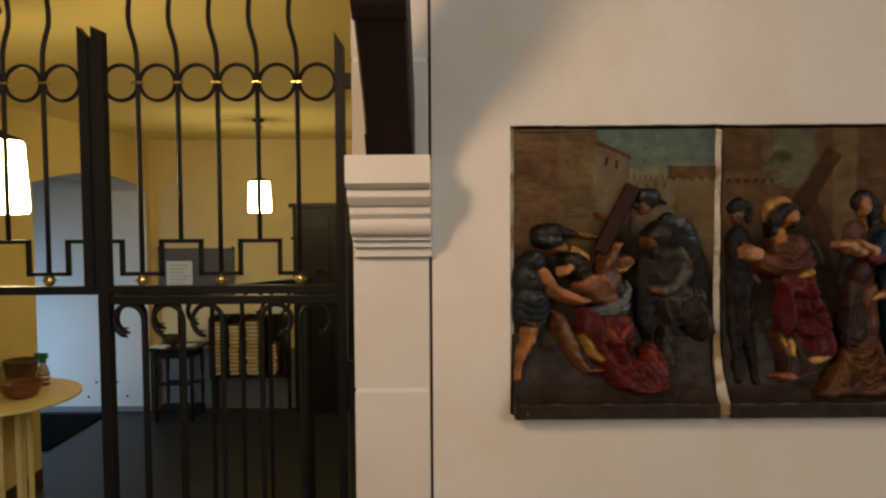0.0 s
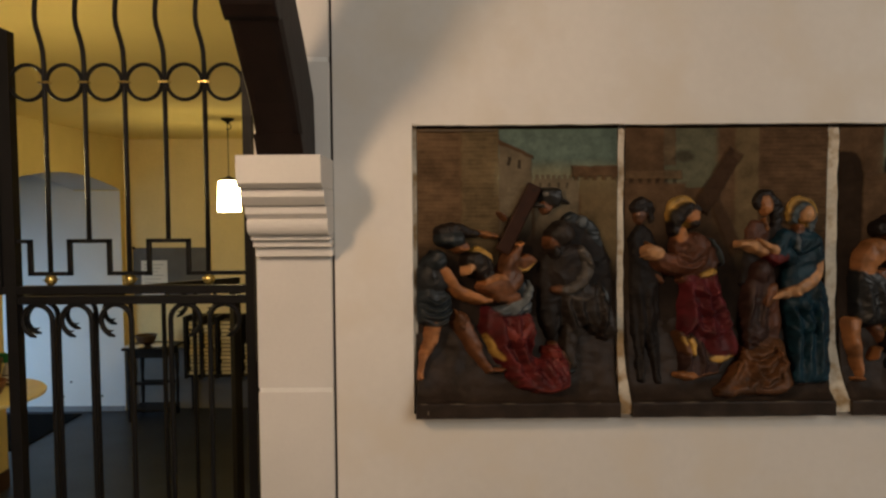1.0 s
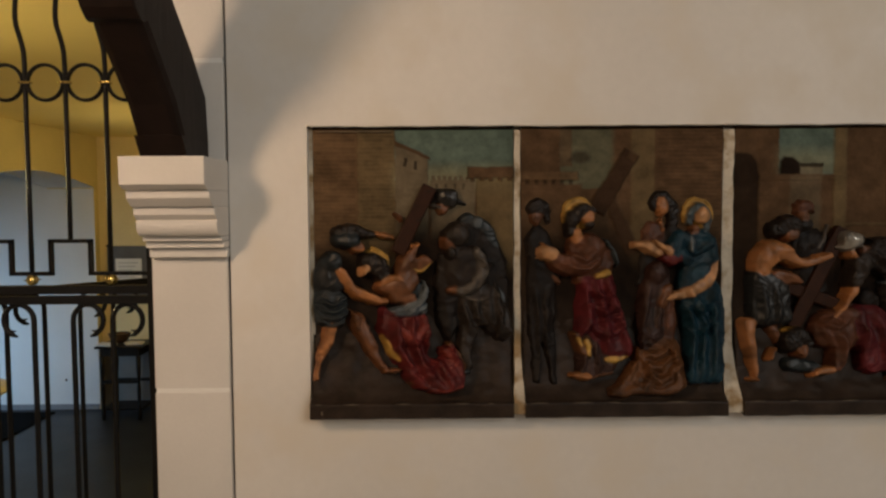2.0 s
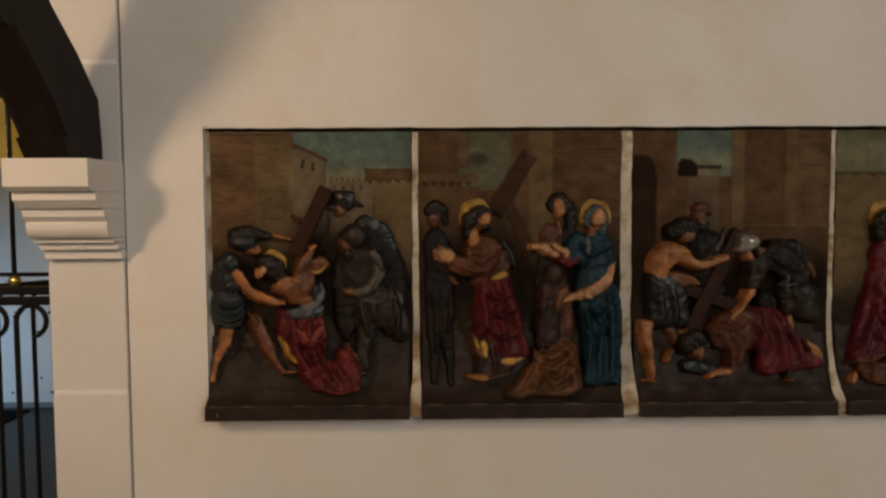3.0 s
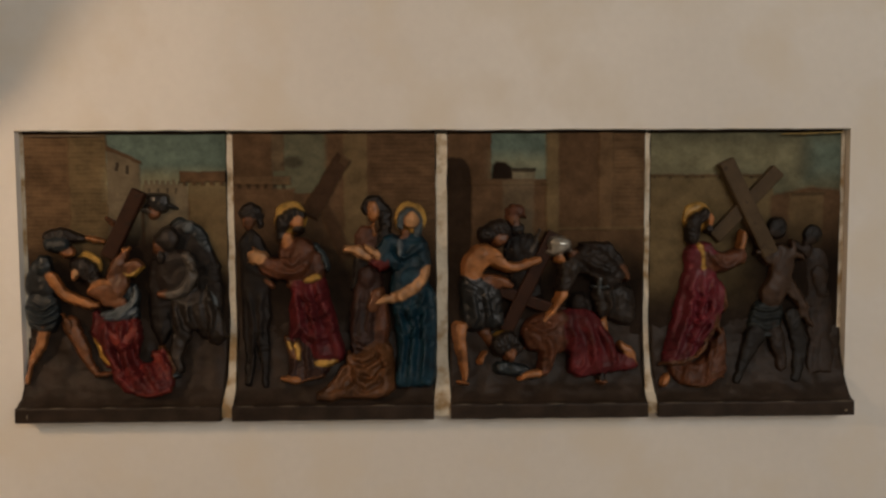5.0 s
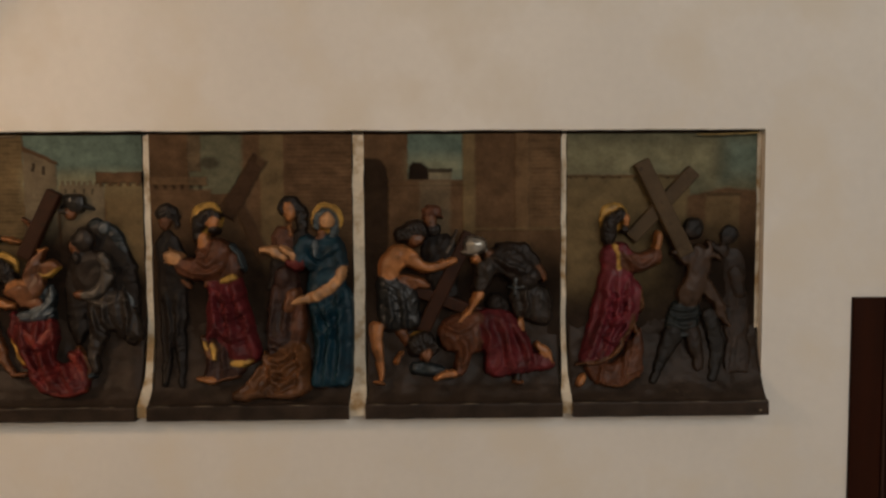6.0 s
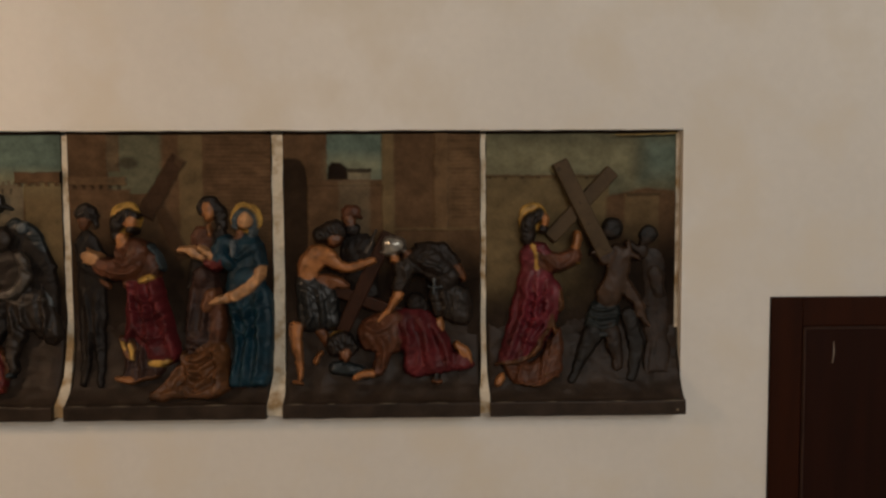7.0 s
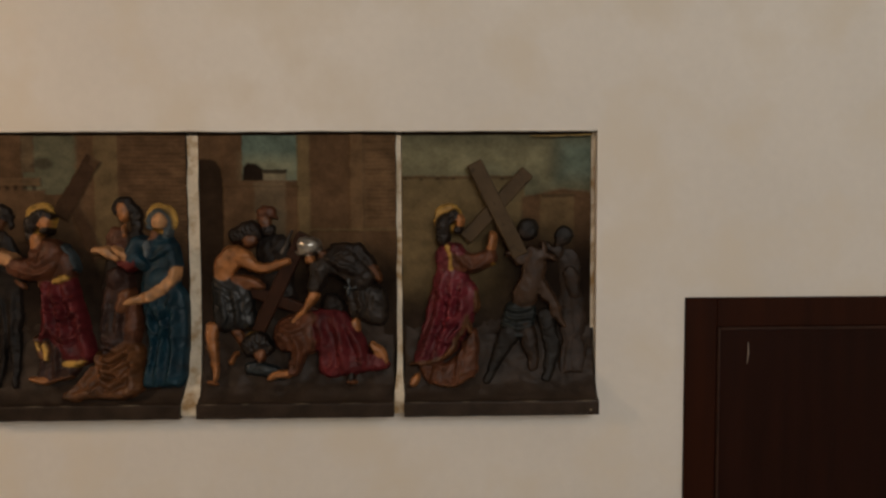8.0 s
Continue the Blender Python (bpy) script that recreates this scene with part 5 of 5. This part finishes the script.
r.drape(SOOT, 24, 44, (62, 372), (112, 362), (140, 430), (146, 560), (140, 700), (100, 730), (56, 700), (48, 500))
r.limb(SOOT, (78, 690, 26, 26), (76, 780, 20, 26), (70, 868, 13, 24))
r.limb(SOOT, (118, 690, 24, 26), (124, 780, 19, 26), (128, 872, 13, 24))
r.fold(9, 9, (70, 560), (90, 680), (80, 860))
r.fold(9, 9, (118, 560), (112, 680), (120, 860))
r.limb(SOOT, (70, 400, 24, 40), (75, 470, 22, 44), (140, 520, 18, 42))
r.limb(TAN, (135, 520, 15, 48), (155, 540, 12, 48))
r.end("dark plain figure standing behind")
r.begin()
r.halo(214, 322, 57, 50)
r.limb(HAIR, (190, 340, 26, 58), (214, 312, 26, 66), (256, 316, 15, 70))
r.limb(HAIR, (185, 330, 22, 58), (185, 380, 18, 56))
r.lump(FLESH, 240, 336, 22, 78, 0.95, 1.15)
r.brow(244, 336, 22, 0.35)
r.lump(HAIR, 242, 360, 19, 84, 1.1, 0.85)
r.limb(FLESH, (205, 385, 22, 64), (205, 410, 20, 66))
r.drape(BROWNC, 54, 50, (184, 398), (240, 386), (292, 410), (326, 470), (318, 525), (250, 534), (208, 548), (190, 500), (178, 448))
r.limb(BROWNC, (255, 425, 38, 74), (225, 485, 36, 90), (150, 482, 32, 92), (130, 472, 24, 90))
r.limb(SKIN, (128, 466, 20, 92), (108, 448, 24, 94), (84, 446, 17, 92))
r.limb(SKIN, (95, 466, 7, 98), (78, 466, 5, 96))
# highlight along the right edge, painted as a thin pale line
r.limb(VEIL, (298, 410, 6, 96), (322, 450, 7, 98), (334, 496, 5, 92))
r.limb(FLESH, (110, 430, 7, 98), (92, 420, 5, 98))
r.robe(SLATEB, (292, 400, 36), (318, 500, 44), 64, 4, seed=23)
r.drape(MAROON, 58, 58, (214, 515), (265, 520), (322, 514), (346, 600), (372, 700), (388, 788), (334, 806), (290, 794), (268, 758), (234, 722), (208, 732), (204, 640), (210, 570))
r.creases(MAROON, 255, 560, 310, 700, 62, 100, 6, 30, seed=25)
r.drape(MAUVE, 44, 40, (214, 700), (290, 735), (334, 798), (322, 842), (250, 858), (198, 842), (204, 760))
r.fold(8, 9, (225, 730), (222, 790), (212, 846))
r.fold(8, 9, (262, 745), (266, 800), (268, 850))
r.limb(OCHRE, (198, 842, 5, 60), (250, 860, 5, 64), (320, 842, 5, 60))
r.lump(GOLD, 285, 518, 18, 92, 1.6, 0.7, 15)
r.limb(OCHRE, (200, 715, 13, 72), (212, 760, 13, 76), (225, 780, 8, 76))
r.limb(OCHRE, (232, 735, 12, 80), (238, 772, 9, 80))
r.limb(GOLD, (292, 800, 7, 74), (335, 800, 7, 74), (372, 786, 5, 66))
r.lump(FLESH, 212, 852, 20, 52, 1.8, 0.7, -14)
r.fold(13, 15, (226, 540), (236, 640), (222, 720))
r.fold(13, 15, (258, 530), (284, 650), (305, 785))
r.fold(14, 16, (296, 530), (335, 640), (372, 775))
r.fold(9, 11, (240, 565), (292, 592), (338, 556))
r.fold(9, 11, (238, 615), (294, 652), (350, 610))
r.fold(9, 11, (240, 680), (302, 722), (362, 676))
r.fold(9, 9, (170, 430), (215, 470), (262, 440))
r.fold(9, 9, (150, 480), (215, 505), (268, 470))
r.limb(GOLD, (205, 728, 7, 84), (212, 752, 6, 84))
r.limb(GOLD, (228, 735, 8, 90), (236, 782, 7, 90))
r.end("maroon robed plain figure with a gilt halo")
r.begin(0.8)
r.limb(HAIR, (458, 296, 22, 30), (484, 272, 26, 34), (516, 300, 24, 30), (524, 350, 20, 26))
r.lump(FLESH, 484, 302, 24, 56, 0.85, 1.35)
r.brow(476, 300, 27, -0.2)
r.robe(BROWNC, (468, 345, 78), (458, 440, 92), 34, 5, seed=69)
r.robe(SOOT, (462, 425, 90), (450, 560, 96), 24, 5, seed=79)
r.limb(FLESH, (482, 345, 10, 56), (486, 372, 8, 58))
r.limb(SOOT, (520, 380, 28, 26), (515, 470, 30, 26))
r.end("brown plain figure looking on")
r.begin()
r.halo(602, 322, 54, 44)
r.limb(VEIL, (574, 352, 13, 52), (577, 318, 15, 54), (600, 302, 16, 60), (623, 318, 15, 54), (628, 356, 13, 52))
r.limb(VEIL, (628, 360, 12, 56), (618, 395, 10, 60), (585, 410, 8, 70))
r.lump(SKIN, 608, 330, 25, 80, 0.9, 1.2)
r.brow(610, 330, 26, 0.2)
r.limb(TAN, (585, 375, 18, 62), (578, 410, 16, 66))
r.drape(BLUE, 50, 56, (546, 396), (582, 374), (640, 384), (668, 440), (662, 520), (690, 600), (692, 760), (680, 872), (604, 884), (546, 868), (558, 760), (548, 650), (534, 560), (545, 480), (522, 448))
r.lump(PALEB, 572, 420, 10, 100, 0.9, 2.6, 8)
r.limb(BLUE, (540, 405, 32, 74), (520, 445, 30, 84), (550, 470, 24, 90))
r.limb(RED, (545, 462, 18, 94), (505, 475, 20, 96), (480, 468, 14, 96))
r.limb(SKIN, (505, 452, 13, 98), (478, 432, 15, 98), (455, 420, 10, 96))
r.limb(BLUE, (632, 425, 32, 66), (646, 470, 22, 70))
r.limb(SKIN, (652, 482, 13, 80), (640, 528, 17, 88), (604, 560, 19, 94), (558, 580, 18, 96), (515, 592, 17, 96), (490, 604, 12, 94))
r.creases(BLUE, 590, 600, 560, 700, 40, 88, 3, 36, seed=32)
r.limb(OCHRE, (545, 872, 6, 44), (600, 878, 7, 48), (620, 872, 6, 44))
r.fold(12, 13, (566, 600), (578, 720), (568, 862))
r.fold(12, 13, (606, 610), (614, 740), (606, 866))
r.fold(12, 13, (642, 560), (652, 700), (642, 860))
r.fold(10, 11, (562, 556), (602, 640), (652, 575))
r.fold(10, 11, (566, 645), (602, 705), (648, 650))
r.fold(9, 9, (560, 400), (585, 450), (640, 420))
r.end("deep blue robed plain figure with a gilt halo")
r.begin()
r.lump(MAUVE, 460, 515, 35, 74, 0.95, 1.15)
r.drape(MAUVE, 74, 40, (440, 492), (478, 470), (512, 500), (508, 560), (492, 640), (482, 735), (425, 778), (400, 705), (410, 600), (424, 540))
r.drape(BROWNC, 60, 36, (480, 545), (520, 560), (535, 640), (530, 735), (480, 745), (470, 640))
r.limb(TAN, (495, 575, 26, 86), (480, 615, 20, 88))
r.drape(OCHRE, 58, 58, (480, 716), (540, 738), (556, 830), (546, 898), (482, 924), (402, 920), (312, 930), (294, 910), (350, 870), (388, 820), (394, 758), (425, 765))
r.creases(OCHRE, 440, 730, 450, 830, 62, 104, 5, 34, seed=36)
r.limb(OCHRE, (400, 830, 28, 56), (350, 885, 24, 52), (305, 900, 13, 46))
r.limb(SKIN, (396, 424, 15, 84), (426, 430, 19, 88), (470, 452, 17, 82))
r.limb(FLESH, (390, 415, 6, 88), (415, 412, 6, 90))
r.fold(10, 14, (398, 735), (442, 792), (510, 745))
r.fold(11, 15, (396, 768), (446, 834), (528, 770))
r.fold(11, 15, (404, 808), (456, 872), (534, 806))
r.fold(12, 13, (418, 720), (376, 830), (312, 900))
r.fold(11, 12, (440, 840), (420, 880), (400, 905))
r.fold(11, 12, (505, 740), (525, 820), (520, 890))
r.fold(9, 9, (430, 560), (425, 640), (405, 720))
r.fold(9, 9, (480, 560), (470, 640), (470, 700))
r.end("brown robed plain figure kneeling")

# third relief: lying on the ground under the cross
r = Relief(1.0920, 1.0549, 0.000694, 1.5345, 1.413, "dark painted relief of a figure fallen under a cross")
r.canvas(BROWN)
r.area(130, 30, 200, 420, BROWN, 14, 3)
r.area(196, 40, 374, 196, SKY, 6, 0)
r.area(196, 120, 374, 196, HAZE, 60, 0, 0.55)
r.wash([(196, 200), (198, 150), (214, 138), (240, 140), (262, 158), (268, 200)], DUSKY, 12, 5)
r.area(262, 162, 338, 196, TAUPE, 6, 5, 0.8)
r.area(262, 160, 338, 172, DUSKY, 5, 6, 0.8)
r.area(120, 196, 396, 215, BROWN, 8, 6, 0.9)
r.area(232, 200, 332, 430, TAUPE, 16, 3, 0.6)
r.area(372, 30, 414, 430, OLIVE, 10, 7, 0.8)
r.area(414, 30, 545, 430, BROWN, 22, 4)
r.area(541, 30, 588, 430, COURSE, 12, 9)
r.area(588, 30, 720, 372, COURSE, 8, 6, 0.75)
r.coursing(588, 40, 715, 372, 13, 4)
r.area(412, 352, 720, 362, OLIVE, 4, 10, 0.5)
r.area(412, 362, 720, 520, BROWN, 8, 3, 0.9)
r.wash([(30, 620), (30, 140), (60, 128), (90, 126), (112, 136), (126, 158), (132, 200), (132, 620)], DUSKY, 9, -1, 0.85)
# lower backdrop darkened with painted shade so the outlines melt in
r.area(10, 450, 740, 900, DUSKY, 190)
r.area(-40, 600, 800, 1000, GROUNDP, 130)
r.hang()
r.beam(395, 368, 236, 690, 46, 26)
r.beam(190, 545, 450, 640, 40, 18)
r.begin(0.75)
r.lump(BROWNC, 272, 302, 32, 44, 1.05, 0.8)
r.limb(BROWNC, (243, 318, 7, 58), (272, 310, 8, 70), (302, 318, 7, 58))
r.lump(TAN, 267, 334, 24, 56, 0.95, 1.1)
r.brow(266, 332, 22, -0.2)
r.lump(HAIR, 272, 358, 26, 54, 1.0, 0.9)
r.robe(SOOT, (285, 365, 120), (310, 580, 110), 24, 5, seed=73)
r.limb(PALEG, (352, 362, 4, 60), (318, 435, 6, 60))
r.end("dark plain figure with a red cap")
r.begin()
r.limb(HAIR, (175, 370, 28, 58), (215, 356, 34, 62), (240, 375, 20, 58))
r.lump(TAN, 216, 392, 25, 68)
r.limb(FLESH, (165, 440, 48, 56), (135, 470, 42, 56), (130, 500, 38, 54))
r.limb(FLESH, (190, 445, 34, 76), (235, 475, 24, 84), (290, 474, 20, 86), (340, 464, 17, 86))
r.limb(TAN, (175, 520, 26, 66), (225, 530, 22, 70), (255, 540, 14, 68))
r.drape(JET, 54, 56, (98, 508), (192, 500), (226, 560), (232, 640), (214, 682), (110, 688), (94, 600))
r.fold(9, 9, (120, 560), (128, 620), (125, 680))
r.fold(9, 9, (165, 560), (175, 620), (178, 680))
r.creases(STEEL, 100, 515, 120, 560, 46, 96, 3, 20, seed=42)
r.limb(FLESH, (88, 680, 27, 52), (92, 750, 24, 56), (98, 820, 14, 52), (100, 846, 11, 50))
r.lump(FLESH, 92, 860, 14, 52, 1.7, 0.7, -12)
r.limb(TAN, (160, 670, 26, 30), (190, 730, 22, 28))
r.end("plain figure in a dark tunic pulling at the beam")
r.begin()
r.lump(SILVER, 405, 408, 40, 84, 1.0, 0.9)
r.limb(SILVER, (366, 432, 8, 86), (405, 440, 9, 98), (440, 428, 8, 84))
r.lump(FLESH, 412, 458, 18, 84, 1.1, 0.9)
r.lump(TAN, 455, 442, 18, 76)
r.limb(EARTH, (470, 468, 40, 60), (525, 462, 52, 56), (575, 515, 46, 52))
r.limb(EARTH, (500, 420, 22, 56), (560, 425, 26, 56), (610, 470, 18, 52))
r.limb(GREYC, (440, 490, 36, 80), (428, 540, 26, 84))
r.limb(FLESH, (420, 570, 20, 86), (395, 615, 18, 88), (350, 662, 15, 88))
r.drape(GREYC, 50, 46, (528, 545), (640, 540), (662, 600), (650, 670), (602, 668), (560, 652), (534, 640))
r.limb(FLESH, (556, 670, 24, 52), (556, 720, 20, 52))
r.limb(EARTH, (552, 740, 22, 50), (548, 800, 17, 48), (545, 845, 15, 46))
r.lump(TAN, 548, 858, 15, 46, 1.4, 0.7)
r.limb(TAN, (590, 430, 11, 56), (615, 480, 18, 56), (632, 520, 14, 50))
r.limb(PALEB, (540, 520, 4, 96), (538, 565, 4, 96))
r.limb(PALEB, (520, 545, 4, 96), (560, 547, 4, 96))
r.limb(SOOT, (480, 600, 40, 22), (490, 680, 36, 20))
r.fold(9, 9, (470, 450), (520, 480), (570, 500))
r.fold(9, 9, (500, 540), (520, 600), (515, 650))
r.fold(9, 9, (560, 540), (575, 600), (572, 650))
r.end("plain soldier figure with a silvered helmet")
r.begin()
r.halo(232, 724, 42, 54)
r.limb(HAIR, (212, 738, 34, 64), (240, 722, 36, 68), (268, 745, 24, 64))
r.lump(TAN, 245, 768, 22, 86)
r.drape(BROWNC, 66, 56, (286, 690), (330, 642), (400, 620), (452, 640), (456, 740), (400, 770), (340, 765), (298, 745))
r.limb(BROWNC, (345, 700, 40, 84), (372, 760, 30, 86), (358, 815, 24, 84))
r.limb(FLESH, (340, 828, 18, 84), (305, 832, 17, 86), (280, 850, 11, 84))
r.limb(FLESH, (165, 765, 12, 66), (152, 790, 15, 64))
r.limb(SLATEB, (210, 810, 22, 50), (260, 815, 26, 52), (320, 835, 18, 50))
r.limb(MAROON, (430, 690, 52, 44), (500, 740, 60, 46), (560, 780, 46, 42), (655, 802, 18, 36))
r.drape(MAROON, 56, 60, (404, 632), (480, 612), (545, 645), (592, 730), (606, 800), (562, 832), (440, 836), (438, 740))
r.limb(MAROON, (520, 730, 20, 70), (590, 770, 18, 62), (645, 790, 12, 52))
r.limb(FLESH, (610, 735, 15, 56), (640, 765, 18, 58), (655, 790, 12, 54))
r.fold(14, 15, (440, 650), (452, 740), (440, 812))
r.fold(14, 15, (486, 640), (514, 720), (524, 812))
r.fold(12, 13, (525, 660), (568, 735), (590, 800))
r.fold(11, 11, (300, 665), (345, 690), (390, 670))
r.fold(11, 11, (350, 700), (372, 750), (372, 810))
r.end("red robed plain figure lying on the ground")

# fourth relief: taking up the cross
r = Relief(1.5472, 1.5101, 0.0007017, 1.9775, 1.413, "dark painted relief of a figure taking up a cross")
r.canvas(OLIVE)
r.area(30, 30, 720, 260, DULLSKY, 8, 0)
r.area(40, 90, 520, 200, HAZE, 120, 0, 0.75)
r.area(560, 60, 700, 190, SKY, 90, 0, 0.8)
r.area(30, 184, 450, 900, OLIVE, 5, 3, 0.9)
r.area(30, 180, 440, 189, BROWN, 4, 8, 0.7)
for k in range(7):
    r.area(60 + 52 * k, 188, 70 + 52 * k, 194, DUSKY, 4, 4, 0.5)
r.wash([(440, 250), (560, 222), (720, 236), (720, 900), (440, 900)], BROWN, 14, 3)
r.area(500, 242, 612, 420, OLIVE, 14, 6, 0.6)
r.area(506, 240, 616, 250, DUSKY, 6, 7, 0.5)
r.area(612, 246, 720, 480, BROWN, 10, 5)
# dark paint and figure shade laid together, reaching highest on the right
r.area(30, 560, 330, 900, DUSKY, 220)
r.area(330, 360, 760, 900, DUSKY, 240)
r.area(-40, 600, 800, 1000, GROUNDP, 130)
r.hang()
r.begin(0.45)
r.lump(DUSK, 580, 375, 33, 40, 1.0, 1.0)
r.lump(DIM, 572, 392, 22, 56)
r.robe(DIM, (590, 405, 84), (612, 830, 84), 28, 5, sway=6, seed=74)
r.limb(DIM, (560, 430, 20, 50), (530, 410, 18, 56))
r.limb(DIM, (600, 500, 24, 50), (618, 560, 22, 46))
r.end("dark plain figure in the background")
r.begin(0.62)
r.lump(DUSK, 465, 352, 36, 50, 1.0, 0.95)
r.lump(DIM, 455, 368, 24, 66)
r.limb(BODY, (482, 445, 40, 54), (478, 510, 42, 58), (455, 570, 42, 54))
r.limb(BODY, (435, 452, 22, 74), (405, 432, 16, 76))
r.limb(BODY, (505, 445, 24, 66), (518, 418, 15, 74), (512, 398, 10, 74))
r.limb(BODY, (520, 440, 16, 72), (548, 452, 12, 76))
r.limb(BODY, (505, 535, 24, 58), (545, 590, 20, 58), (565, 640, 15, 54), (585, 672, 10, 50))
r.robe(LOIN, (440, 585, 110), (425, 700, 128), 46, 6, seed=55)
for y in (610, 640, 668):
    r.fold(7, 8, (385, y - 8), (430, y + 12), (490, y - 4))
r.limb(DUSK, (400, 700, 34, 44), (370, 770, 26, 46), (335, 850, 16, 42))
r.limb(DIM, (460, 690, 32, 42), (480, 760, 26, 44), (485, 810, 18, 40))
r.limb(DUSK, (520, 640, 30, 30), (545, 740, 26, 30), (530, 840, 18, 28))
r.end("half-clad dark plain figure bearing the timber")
r.beam(288, 138, 440, 440, 52, 30, OLDTIMBER)
r.beam(462, 168, 258, 385, 48, 14, OLDTIMBER)
r.begin()
r.halo(203, 318, 50, 44)
r.limb(HAIR, (222, 308, 22, 60), (192, 332, 28, 56), (190, 380, 26, 52))
r.lump(FLESH, 246, 328, 17, 66, 0.8, 1.4)
r.lump(HAIR, 240, 358, 17, 70)
r.limb(BROWNC, (235, 450, 36, 72), (290, 462, 32, 80), (335, 448, 30, 82))
r.limb(PURPLE, (230, 430, 28, 78), (262, 455, 26, 82))
r.limb(GOLD, (205, 410, 9, 92), (220, 450, 12, 96), (215, 492, 8, 92))
r.limb(FLESH, (340, 415, 18, 86), (350, 385, 17, 86), (345, 368, 10, 84))
r.limb(GOLD, (345, 472, 6, 92), (352, 470, 5, 92))
r.drape(PURPLE, 56, 60, (168, 412), (210, 396), (256, 420), (272, 500), (292, 530), (304, 565), (290, 640), (252, 718), (202, 778), (150, 800), (88, 792), (110, 720), (130, 620), (150, 540), (162, 480))
r.creases(PURPLE, 205, 560, 200, 660, 52, 104, 4, 30, seed=58)
r.drape(BROWNC, 42, 44, (108, 798), (200, 784), (260, 708), (296, 680), (306, 750), (292, 836), (222, 868), (146, 858))
r.fold(8, 9, (170, 795), (165, 830), (160, 860))
r.fold(8, 9, (240, 745), (240, 800), (232, 862))
r.limb(OCHRE, (150, 858, 4, 56), (222, 868, 5, 60), (292, 838, 4, 56))
r.limb(OCHRE, (85, 792, 7, 78), (150, 790, 9, 86), (205, 762, 9, 92), (250, 690, 8, 90), (265, 640, 7, 86))
r.limb(OCHRE, (293, 560, 10, 64), (300, 600, 12, 66), (296, 622, 8, 64))
r.limb(OCHRE, (270, 660, 8, 76), (275, 690, 9, 72))
r.lump(FLESH, 98, 848, 18, 54, 1.0, 1.5, -20)
r.lump(OCHRE, 245, 832, 16, 54, 1.9, 0.7, 18)
r.fold(13, 14, (190, 505), (172, 640), (112, 790))
r.fold(13, 14, (222, 510), (212, 650), (156, 790))
r.fold(12, 13, (252, 520), (248, 640), (204, 770))
r.fold(9, 10, (180, 560), (216, 592), (258, 556))
r.fold(9, 10, (172, 622), (212, 662), (258, 606))
r.fold(9, 10, (160, 690), (200, 722), (242, 672))
r.fold(9, 9, (240, 440), (290, 480), (335, 460))
r.end("crimson robed plain figure with a gilt halo")

strip = bmesh.new()
tube(strip, [(1.835 + 0.0118 * i, 1.6085, 2.1235 + 0.0035 * (i / 12) ** 2 + 0.0012 * noise.noise(Vector((i * 0.6, 7, 0)))) for i in range(13)], [0.0006] + [0.0021 + 0.0008 * noise.noise(Vector((i, 3, 5))) for i in range(11)] + [0.0012], 6)
part("worn_strip", strip, YELLOWED, r.ob, "worn yellowish strip under the top edge")
# small label-like pale marks near the ledge's outer ends
for i, x in enumerate((0.181, 1.962)):
    boxpart("chip", (x, x + 0.003 + 0.003 * i, 1.5485, 1.5515, 1.512, 1.521 - 0.004 * i), RUBBED, r.ob if i else bpy.data.objects["relief_panel"], "small pale label-like mark on the ledge", bevel=0.0006)
# plaster joints between and beside the reliefs, following their flared feet
joint_line = [(1.646, 1.508), (1.5605, 1.508), (1.5605, 1.533), (1.580, 1.552), (1.598, 1.59), (1.615, 1.65), (1.6215, 1.71), (1.6215, 2.127), (1.646, 2.127)]
for x0, x1 in ((0.6028, 0.6167), (1.0668, 1.0912), (1.5353, 1.5464)):
    bm = bmesh.new()
    prism(bm, joint_line, "x", x0, x1)
    bmesh.ops.subdivide_edges(bm, edges=[e for e in bm.edges if abs(e.verts[0].co.z - e.verts[1].co.z) > 0.1], cuts=40)
    for v in bm.verts:
        v.co.x += math.copysign(0.0065, v.co.x - (x0 + x1) / 2) * min(1, max(0, (1.60 - v.co.z) / 0.06))
        v.co.x += 0.0022 * noise.noise(Vector((x0 * 9, 0, v.co.z * 26)))
        v.co.y += 0.002 * noise.noise(Vector((x0 * 7, 5, v.co.z * 40)))
    tagged(part("plaster_joint", bm, EDGE_PLASTER), "rough pale plaster joint between two reliefs", "plaster joint", kind="structure")
for x0, x1 in ((RX0 + 0.0002, 0.1598), (1.9777, RX1 - 0.0002)):
    bm = bmesh.new()
    box(bm, x0, x1, 1.6185, 1.646, 1.56, RZ1 - 0.004)
    tagged(part("plaster_joint", bm, EDGE_PLASTER), "narrow plaster fillet beside the relief", "plaster joint", kind="structure")
bm = bmesh.new()
lip = [(RX0 + (RX1 - RX0) * i / 90, WALL + 0.0035, RZ1 + 0.001 + 0.0022 * noise.noise(Vector((i * 0.21, 3, 0))) + 0.0010 * noise.noise(Vector((i * 0.9, 8, 0)))) for i in range(91)]
tube(bm, lip, 0.0042, 8)
tagged(part("trim_plaster_lip", bm, PLASTER), "uneven plaster lip over the reliefs", "trim", kind="structure")
